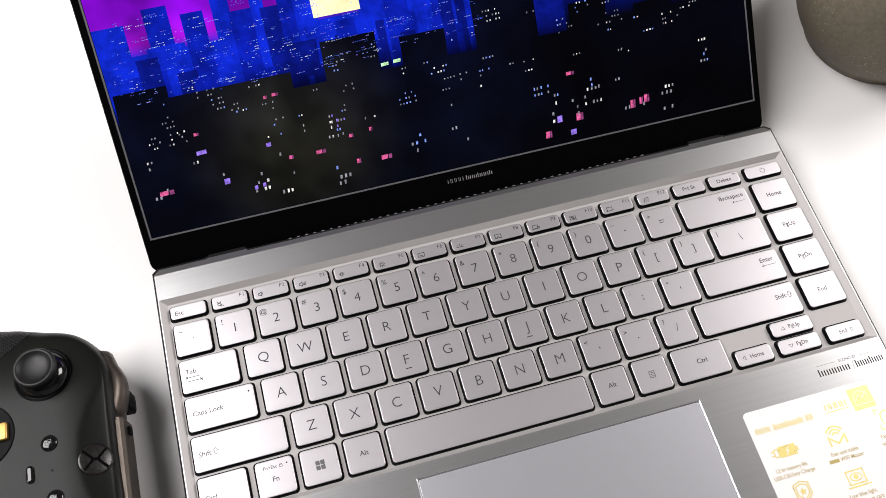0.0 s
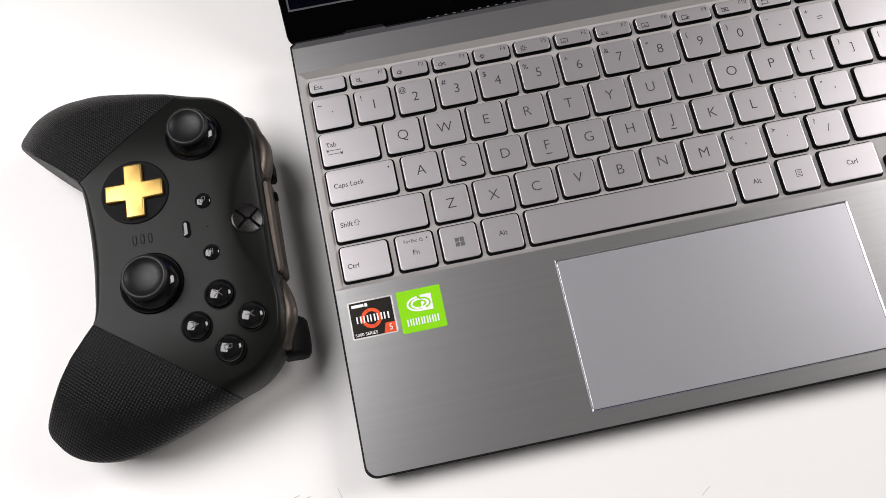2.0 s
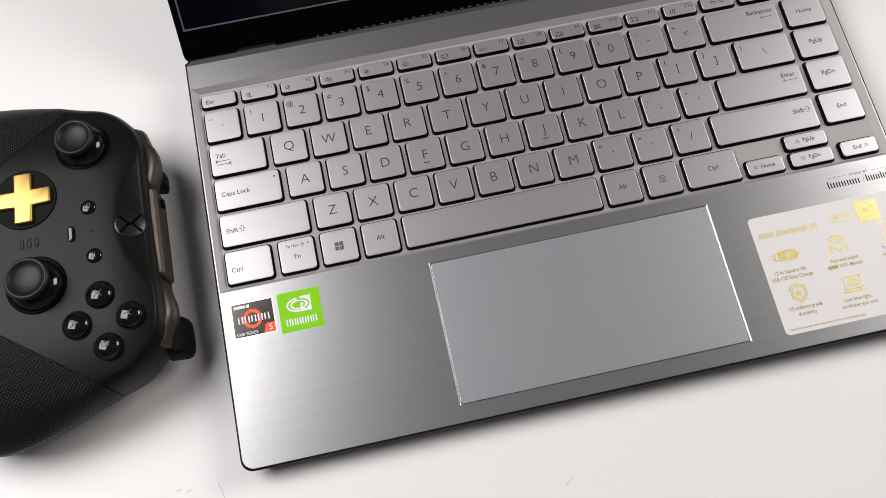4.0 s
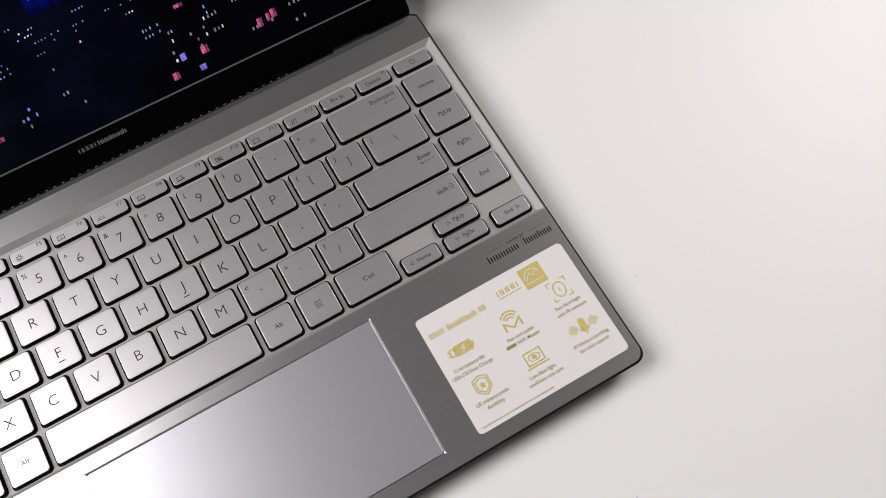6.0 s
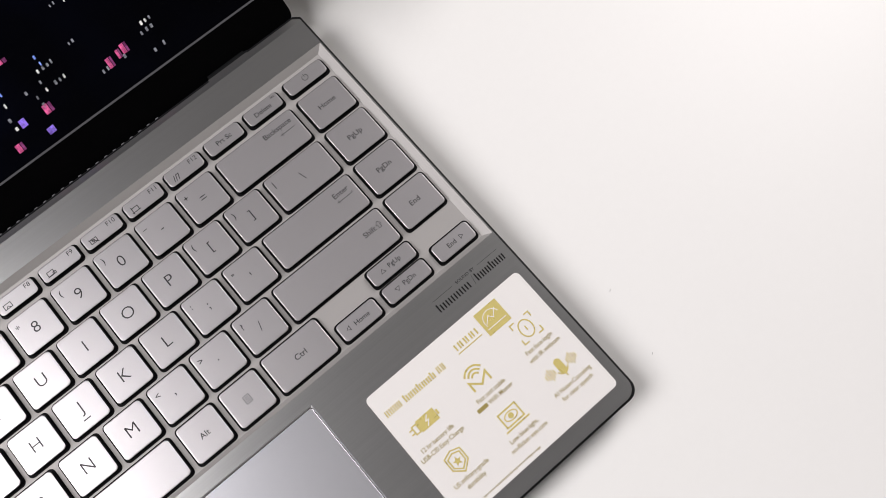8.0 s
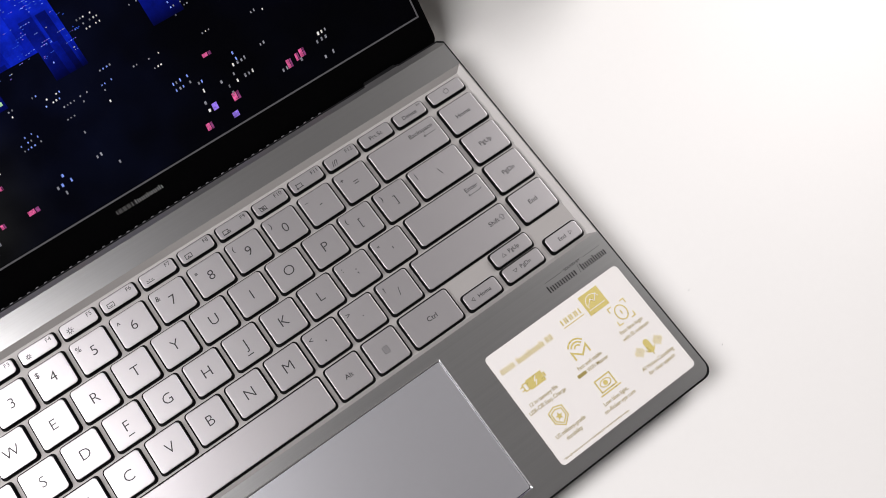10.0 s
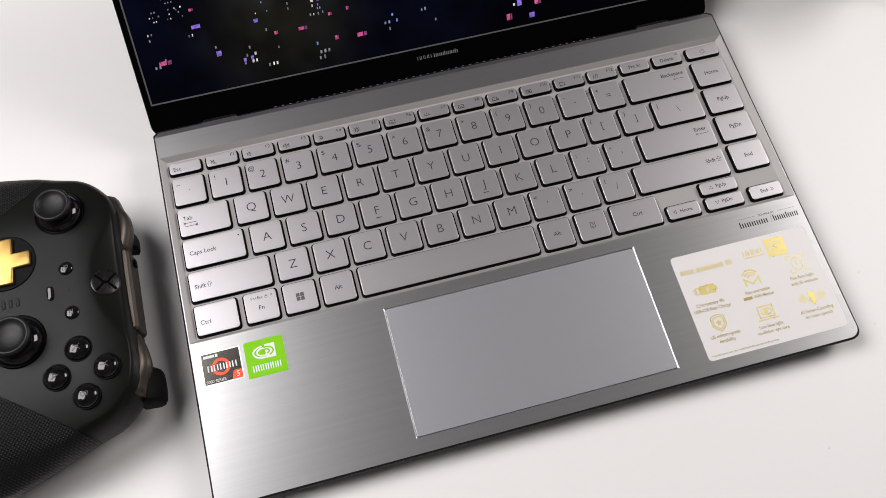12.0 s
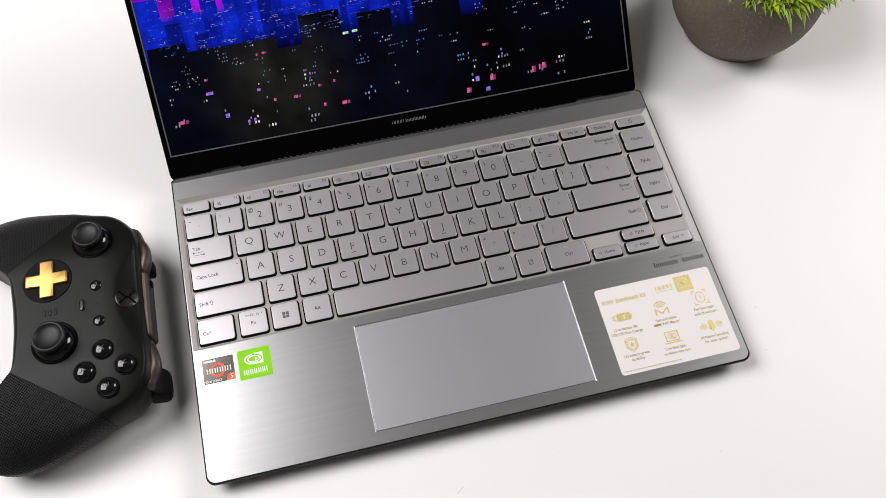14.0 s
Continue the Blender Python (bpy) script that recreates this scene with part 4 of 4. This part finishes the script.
    part("maker_mark", bm, SILVER_INK, lid, "small silver maker's mark")
    return t


laptop()


# ---- game controller ----
CX, CY = -66.0, 107.5
HALF = [(0, -18.3), (20, -18.3), (36, -18), (48, -20.2), (57, -25.5), (63.5, -33), (67.5, -43), (72.5, -57), (77.5, -73), (80.8, -88), (81, -101), (77.5, -112.5), (71, -120), (63.5, -122.5), (55.5, -117), (47, -108.5), (38.5, -100), (30.5, -94), (15, -92.6), (0, -92.3)]


def spline(points, per):
    out = []
    n = len(points)
    for i in range(n):
        p0, p1, p2, p3 = (np.array(points[(i + k) % n], float) for k in (-1, 0, 1, 2))
        for k in range(per):
            s = k / per
            out.append(0.5 * (2 * p1 + (p2 - p0) * s + (2 * p0 - 5 * p1 + 4 * p2 - p3) * s * s + (3 * p1 - p0 - 3 * p2 + p3) * s**3))
    return out


def face_height(x, y):
    """Height of the controller's face, in millimetres over the desk: level in the middle, falling towards grip ends and bumpers."""
    a = abs(y - CY)
    z = 43.5 - 0.0048 * max(0, a - 30) ** 2
    z -= 0.0042 * max(0, -88 - x) ** 2 * 2.2
    z -= 0.006 * max(0, x + 40) ** 2
    # the scooped facet round the home button
    z -= 0.24 * max(0.0, x + 32.5 - 0.013 * (y - CY - 3) ** 2)
    return z


def shell_mesh():
    full = [(v, CY + a) for a, v in HALF] + [(v, CY - a) for a, v in HALF[-2:0:-1]]
    outline = spline(full, 6)
    cx, cy = -58.0, CY
    bm = bmesh.new()
    rings = []
    inner = [(k / 22, 0.0, 1) for k in range(1, 23)] + [(1.0, k, 1) for k in (0.12, 0.25, 0.4, 0.55, 0.7, 0.82, 0.91, 0.97, 0.993)]
    rows = inner + [(1.0, 1.0, 0)] + [(i, o, -1) for i, o, _ in inner[::-1]]
    for inside, u, side in rows:
        ring = []
        for p in outline:
            grip = min(1.0, max(0.0, (abs(p[1] - CY) - 45) / 25)) * min(1.0, max(0.0, (-55 - p[0]) / 40))
            below = p[1] < CY
            mid = 27.0 - (4.0 if below else 9.0) * grip
            low = 13.0 - 13.0 * grip
            reach = math.hypot(p[0] - cx, p[1] - cy)
            edge = min(0.85, (6.5 + 15.0 * grip - 2.5 * min(1.0, max(0.0, (p[0] + 45) / 20))) / reach)
            s = inside * (1 - edge) + u * edge
            wide = 0.0 if below else -1.5 * min(1.0, max(0.0, (p[0] + 85) / 35)) * min(1.0, max(0.0, (p[1] - CY - 40) / 14))
            x, y = cx + s * (p[0] + (3.4 if below else -1.2) * grip - cx), cy + s * (p[1] + wide - cy)
            roll = math.sqrt(max(0.0, 1 - u**2.3))
            if side > 0:
                z = mid + (face_height(x, y) - mid) * roll
            elif side == 0:
                z = mid
            else:
                z = mid + (low - mid) * math.sqrt(max(0.0, 1 - u * u))
            ring.append(((x - 0.012 * (y - CY) + 0.4) * MM, (y + 1.0) * MM, z * MM))
        rings.append(ring)
    stack(bm, rings[::-1])
    bmesh.ops.recalc_face_normals(bm, faces=bm.faces)
    return bm


def split(bm, point, normal):
    bmesh.ops.bisect_plane(bm, geom=bm.verts[:] + bm.edges[:] + bm.faces[:], plane_co=[c * MM for c in point], plane_no=normal, clear_outer=True)
    return bm


def dome(cx, cy, r, z0, h, n=28):
    return lathe([(r * MM, (z0 - 2) * MM)] + [(r * math.cos(radians(a)) * MM, (z0 + h * math.sin(radians(a))) * MM) for a in (0, 12, 25, 40, 55, 70, 84)], n, cx * MM, cy * MM)


def controller():
    t = thing("game_controller", Matrix.Identity(4), "black game controller with a gold directional pad on the desk", "game controller")
    # seam lines of the rubber grips
    seams = [((-53.6, 168.5), (-87.5, 141.5)), ((-89.8, 77.6), (-48.5, 46.6))]
    planes = []
    for (xa, ya), (xb, yb) in seams:
        n = Vector((yb - ya, -(xb - xa), 0)).normalized()
        if n.dot(Vector((CX - xa, CY - ya, 0))) > 0:
            n = -n
        planes.append(((xa, ya, 0), n))
    bm = shell_mesh()
    for p, n in planes:
        split(bm, p, n)
    part("shell", bm, SHELL, t, "matte black front shell", smooth=True)
    for p, n in planes:
        bm = split(shell_mesh(), (p[0] + n.x * 0.35, p[1] + n.y * 0.35, 0), -n)
        part("grip", bm, RUBBER, t, "knurled black rubber grip", smooth=True)
    for p, n in planes:
        bm = shell_mesh()
        bmesh.ops.scale(bm, vec=(0.997, 0.997, 0.99), space=Matrix.Translation((0.07, -CY * MM, 0)), verts=bm.verts)
        split(bm, (p[0] + n.x * 1.2, p[1] + n.y * 1.2, 0), n)
        part("grip_seam", split(bm, (p[0] - n.x, p[1] - n.y, 0), -n), BLACK, t, smooth=True)
    # thumb sticks
    for x, y, g in ((-43.3, 150.0, 1.0), (-66.4, 89.9, 1.08)):
        z = face_height(x, y)
        base = part("thumb_stick", lathe([(a * g * MM, (z + b) * MM) for a, b in ((10.6, -3), (10.5, 0.2), (9.9, 1.4), (8.6, 3.6), (6.4, 4.4), (4.6, 4.8), (4.4, 6.6))], 56, x * MM, y * MM), GLOSS, t, "black thumb stick with a concave cap", smooth=True)
        part("stick_well", lathe([(a * g * MM, (z + b) * MM) for a, b in ((11.6, -3), (11.5, 0.7), (11.2, 0.9), (10.8, 0.9), (10.0, 0.5))], 56, x * MM, y * MM), BEZEL, base, smooth=True)
        part("stick_cap", lathe([(a * g * MM, (z + b) * MM) for a, b in ((4.4, 5.4), (6.5, 5.7), (8.0, 6.5), (8.5, 7.6), (8.5, 9.0), (8.1, 9.9), (7.4, 10.2), (6.8, 9.9), (6.2, 9.3), (4.6, 8.7), (2.4, 8.35), (0.3, 8.25))], 56, x * MM, y * MM), SATIN, base, "satin black concave cap", smooth=True)
    # directional pad in its dish
    x, y = -69.2, 129.6
    z = face_height(x, y) + 0.2
    dish = part("pad_dish", lathe([(a * MM, (z + b) * MM) for a, b in ((13.8, -3), (13.7, 0.15), (13.4, 0.32), (12.9, 0.3), (9, 0.28), (0.3, 0.28))], 56, x * MM, y * MM), BLACK, t, "dark round recess", smooth=True)
    arm, wid = 11.6, 3.75
    cross = [(wid, arm), (-wid, arm), (-wid, wid), (-arm, wid), (-arm, -wid), (-wid, -wid), (-wid, -arm), (wid, -arm), (wid, -wid), (arm, -wid), (arm, wid), (wid, wid)]
    bm = bmesh.new()
    turn = Matrix.Rotation(radians(-1.5), 3, "Z")

    def ring(inset, lift):
        out = []
        for px, py in cross:
            ix = px - math.copysign(inset, px)
            iy = py - math.copysign(inset, py)
            q = turn @ Vector((ix, iy, 0))
            out.append(((x + q.x) * MM, (y + q.y) * MM, (z + lift) * MM))
        return out

    arms = ((0, 1, 2, 11), (2, 3, 4, 5), (5, 6, 7, 8), (8, 9, 10, 11), (11, 2, 5, 8))
    top = stack(bm, [ring(0, -1), ring(0, 2.2)], top=False, bottom=False)[-1]
    for quad in arms:
        bm.faces.new([top[k] for k in quad])
    bmesh.ops.recalc_face_normals(bm, faces=bm.faces)
    sharp = [e for e in bm.edges if len(e.link_faces) == 2 and e.calc_face_angle() > 0.5]
    bmesh.ops.bevel(bm, geom=sharp, offset=0.75 * MM, offset_type="OFFSET", segments=3, profile=0.5, affect="EDGES", clamp_overlap=True)
    for v in bm.verts:
        if v.co.z > (z + 1) * MM:
            v.co.z -= 0.5 * MM * max(0.0, 1 - math.hypot(v.co.x - x * MM, v.co.y - y * MM) / (arm * MM))
    part("directional_pad", bm, GOLD, t, "gold metal cross-shaped directional pad", smooth=True)
    bm = bmesh.new()
    top = stack(bm, [ring(-1.3, -2), ring(-1.3, 0.42)], top=False, bottom=False)[-1]
    for quad in arms:
        bm.faces.new([top[k] for k in quad])
    part("pad_opening", bm, BEZEL, dish, "black cross-shaped opening")
    # four lettered buttons
    for ch, x, y in (("X", -40.9, 80.0), ("Y", -30.0, 69.2), ("A", -51.3, 69.2), ("B", -40.0, 58.3)):
        z = face_height(x, y)
        b = part("button", dome(x, y, 5.5, z + 0.6, 2.6), GLOSS, t, "glossy black lettered button", smooth=True)
        part("button_ring", lathe([(a * MM, (z + c) * MM) for a, c in ((6.1, -2), (6.1, 0.25), (5.7, 0.35), (5.5, 0.1), (5.4, -1))], 32, x * MM, y * MM), BLACK, b)
        bm = write(bmesh.new(), ch, 5.0, 0, 0, 0, turn=-90)
        bmesh.ops.subdivide_edges(bm, edges=bm.edges[:], cuts=1)
        for v in bm.verts:
            rad = min(1.0, math.hypot(v.co.x, v.co.y) / 5.5)
            v.co = Vector(((x + v.co.x) * MM, (y + v.co.y) * MM, (z + 0.68 + 2.6 * math.sqrt(1 - rad * rad)) * MM))
        part("letter", bm, BUTTON_INK, b)
    # small buttons of the middle
    for x, y in ((-42.7, 120.2), (-41.9, 97.8)):
        z = face_height(x, y)
        b = part("small_button", dome(x, y, 3.3, z + 0.2, 1.1), GLOSS, t, "small glossy black button", smooth=True)
        lines = [[(x + d - 0.8, y - 1.1), (x + d - 0.8, y + 1.1)] for d in (0, 0.8, 1.6)] if y < 110 else frame_icon(x - 0.5, y - 0.4, 1.4, 1.4) + frame_icon(x + 0.5, y + 0.4, 1.4, 1.4)
        bm = strokes(lines, 0.22, z + 1.36)
        bmesh.ops.scale(bm, vec=(MM, MM, MM), verts=bm.verts)
        part("symbol", bm, SYMBOL, b)
    x, y = -50.6, 109.4
    z = face_height(x, y)
    part("profile_button", slab(3.0 * MM, 7.0 * MM, 1.5 * MM, [(0, (z - 1) * MM), (0, (z + 0.5) * MM), (0.4 * MM, (z + 1.0) * MM), (0.9 * MM, (z + 1.15) * MM)], n=6, cx=x * MM, cy=y * MM), GLOSS, t, "glossy black pill-shaped button")
    part("microphone_hole", lathe([(0.45 * MM, (face_height(-42.2, 109) - 0.5) * MM), (0.45 * MM, (face_height(-42.2, 109) + 0.1) * MM)], 12, -42.2 * MM, 109 * MM), BLACK, t)
    for x in (-71.4, -68.3, -65.2):
        z = face_height(x, 109)
        slot = part("light_slot", slab(1.7 * MM, 4.2 * MM, 0.85 * MM, [(0, (z - 0.5) * MM), (0, (z + 0.1) * MM)], cx=x * MM, cy=109.0 * MM), BLACK, t, "small dark light slot")
        part("slot_lens", slab(0.9 * MM, 3.4 * MM, 0.45 * MM, [(0, (z - 0.5) * MM), (0, (z + 0.14) * MM)], cx=x * MM, cy=109.0 * MM), SHELL, slot)
    x, y = -26.6, 109.6
    z = face_height(x, y)
    tilt = math.degrees(math.atan(0.012 * (x + 40) + 0.24))
    home = part("home_button", lathe([(a * MM, b * MM) for a, b in ((6.7, -3), (6.7, 0.5), (6.3, 0.9), (5.6, 1.1), (3.0, 1.35), (0.3, 1.4))], 40), HOME, t, "round dark home button", at=pose(x * MM, y * MM, (z - 0.2) * MM, 0, tilt, 0), smooth=True)
    bm = strokes([[(-4.2, -3.6), (-1.6, -1.0), (-1.0, 0), (-1.6, 1.0), (-4.2, 3.6)], [(4.2, -3.6), (1.6, -1.0), (1.0, 0), (1.6, 1.0), (4.2, 3.6)], [(-1, 0), (1, 0)]], 1.0, 1.45)
    bmesh.ops.scale(bm, vec=(MM, MM, MM), verts=bm.verts)
    part("home_symbol", bm, BEZEL, home)
    # bumpers, centre bridge and triggers along the far side
    for s in (-1, 1):
        bm = bmesh.new()
        rings = []
        for a in range(0, 11):
            g = a / 10
            yy = CY + s * (21 + 30 * g)
            xx = -18.0 + 3.6 * math.sin(math.pi * min(1, g * 1.25) * 0.8) - 9.5 * max(0, g - 0.55) ** 1.3
            rings.append([((xx + dx) * MM, yy * MM, zz * MM) for dx, zz in ((-7, 35), (-2.6, 34.5), (-0.4, 32), (0.3, 28), (-0.6, 23), (-7, 21))])
        stack(bm, rings)
        bmesh.ops.recalc_face_normals(bm, faces=bm.faces)
        part("bumper", bm, BRONZE, t, "dark bronze bumper", smooth=True)
        bm = bmesh.new()
        rings = []
        for yy, sc in ((24, 0.75), (27, 0.95), (34, 1.0), (42, 1.0), (48, 0.9), (51, 0.65)):
            rings.append([((-18 + dx * sc * (1.0 if s < 0 or dx < 0 else 0.35)) * MM, (CY + s * (21.6 + 0.6 * yy if s < 0 else 22 + 0.3 * yy)) * MM, zz * MM) for dx, zz in ((-9, 25), (-1, 24), (3.4, 20), (5.6, 15), (5.0, 10), (1, 8), (-9, 10))])
        stack(bm, rings)
        bmesh.ops.recalc_face_normals(bm, faces=bm.faces)
        part("trigger", bm, BLACK, t, "satin black trigger", smooth=True)
    part("bridge", slab(10 * MM, 42 * MM, 2 * MM, [(0, 21 * MM), (0, 33.5 * MM), (1.2 * MM, 34.8 * MM)], cx=-21.2 * MM, cy=CY * MM), BRONZE, t, "dark bronze centre bridge")
    part("pairing_button", slab(1.5 * MM, 3.4 * MM, 0.7 * MM, [(0, 26 * MM), (0, 29 * MM)], cx=-15.6 * MM, cy=122.5 * MM), BLACK, t)
    return t


controller()


# ---- pot plant ----
def pot_plant():
    cx, cy, cz, r = 414.0, 254.5, 40.8, 53.2
    t = thing("pot_plant", pose(cx * MM, cy * MM, 0), "round speckled grey stone pot with bright green artificial grass", "pot plant")
    a0 = math.degrees(math.asin(-cz / r))
    prof = [(2, 0.2), (r * math.cos(radians(a0 + 5)), 0.2)]
    for k in range(1, 25):
        a = a0 + 5 + (30 - a0 - 5) * k / 24
        prof.append((r * math.cos(radians(a)), cz + r * math.sin(radians(a))))
    top = prof[-1]
    prof += [(top[0] - 1.2, top[1] + 0.6), (top[0] - 3.0, top[1] + 0.2), (top[0] - 4.5, top[1] - 3), (top[0] - 5, top[1] - 10)]
    part("pot", lathe([(a * MM, b * MM) for a, b in prof], 72), STONE, t, "rounded speckled grey stone pot", smooth=True)
    part("soil", lathe([((top[0] - 4.9) * MM, (top[1] - 9.5) * MM), ((top[0] - 4.9) * MM, (top[1] - 7.5) * MM), (3 * MM, (top[1] - 3) * MM)], 40), SOIL, t, "dark soil")
    rng = random.Random(3)
    bm = bmesh.new()
    for k in range(1500):
        a, q = rng.uniform(0, 2 * math.pi), math.sqrt(rng.random())
        bx, by = 40 * q * math.cos(a) + 4, 40 * q * math.sin(a) - 2
        lean = a + rng.uniform(-1.0, 1.0)
        reach = (7 + 17 * q) * rng.uniform(0.6, 1.1)
        if math.cos(lean) < -0.2:
            reach *= 0.55
        rise = rng.uniform(14, 24) * (1 - 0.5 * q)
        droop = reach * rng.uniform(0.1, 0.55) * q
        w = rng.uniform(4.2, 7.0)
        ux, uy = math.cos(lean), math.sin(lean)
        twist = rng.uniform(-1.1, 1.1)
        px, py = -math.sin(lean + twist), math.cos(lean + twist)
        prev = None
        for s in (0, 0.25, 0.5, 0.75, 1.0):
            x, y = bx + ux * reach * s**1.4, by + uy * reach * s**1.4
            z = top[1] - 6 + rise * (1.7 * s - 0.7 * s * s) - droop * s**3
            g = w * (0.75 + 0.6 * s - 1.3 * s * s) if s < 1 else 0.05
            pts = [((x - px * g / 2) * MM, (y - py * g / 2) * MM, z * MM), (x * MM, y * MM, (z - 0.25 * g) * MM), ((x + px * g / 2) * MM, (y + py * g / 2) * MM, z * MM)]
            cur = [bm.verts.new(p) for p in pts]
            if prev:
                bm.faces.new((prev[0], prev[1], cur[1], cur[0]))
                bm.faces.new((prev[1], prev[2], cur[2], cur[1]))
            prev = cur
    g = part("grass", bm, GRASS, t, "dense bright green plastic grass blades", smooth=True)
    tagged(g, kind="stuff")
    return t


pot_plant()


# ---- marks on the desk ----
def desk_mark(points, width):
    bm = strokes([mm(points)], width * MM)
    bmesh.ops.translate(bm, vec=(0, 0, 0.06 * MM), verts=bm.verts)
    tagged(part("scuff_mark", bm, SCUFF), "thin grey scuff mark on the white desk", "scuff mark", "scuff marks on the desk")


desk_mark([(-31.5, 1.0), (-29.2, 1.5)], 0.35)
desk_mark([(-27.2, -0.1), (-24.8, 0.2)], 0.3)
desk_mark([(-33.6, -1.6), (-32.4, -2.0)], 0.4)
desk_mark([(-13.2, 1.0), (-12.0, -3.4), (-10.7, -7.8)], 0.25)
desk_mark([(-40.8, -3.0), (-39.6, -3.5)], 0.35)
desk_mark([(132.6, -32.0), (134.4, -30.6), (136.6, -29.2)], 0.25)
desk_mark([(338.9, 35.4), (339.6, 35.8)], 0.3)
desk_mark([(334.2, 7.3), (334.7, 7.7)], 0.3)
desk_mark([(284.3, -44.2), (284.9, -43.8)], 0.35)
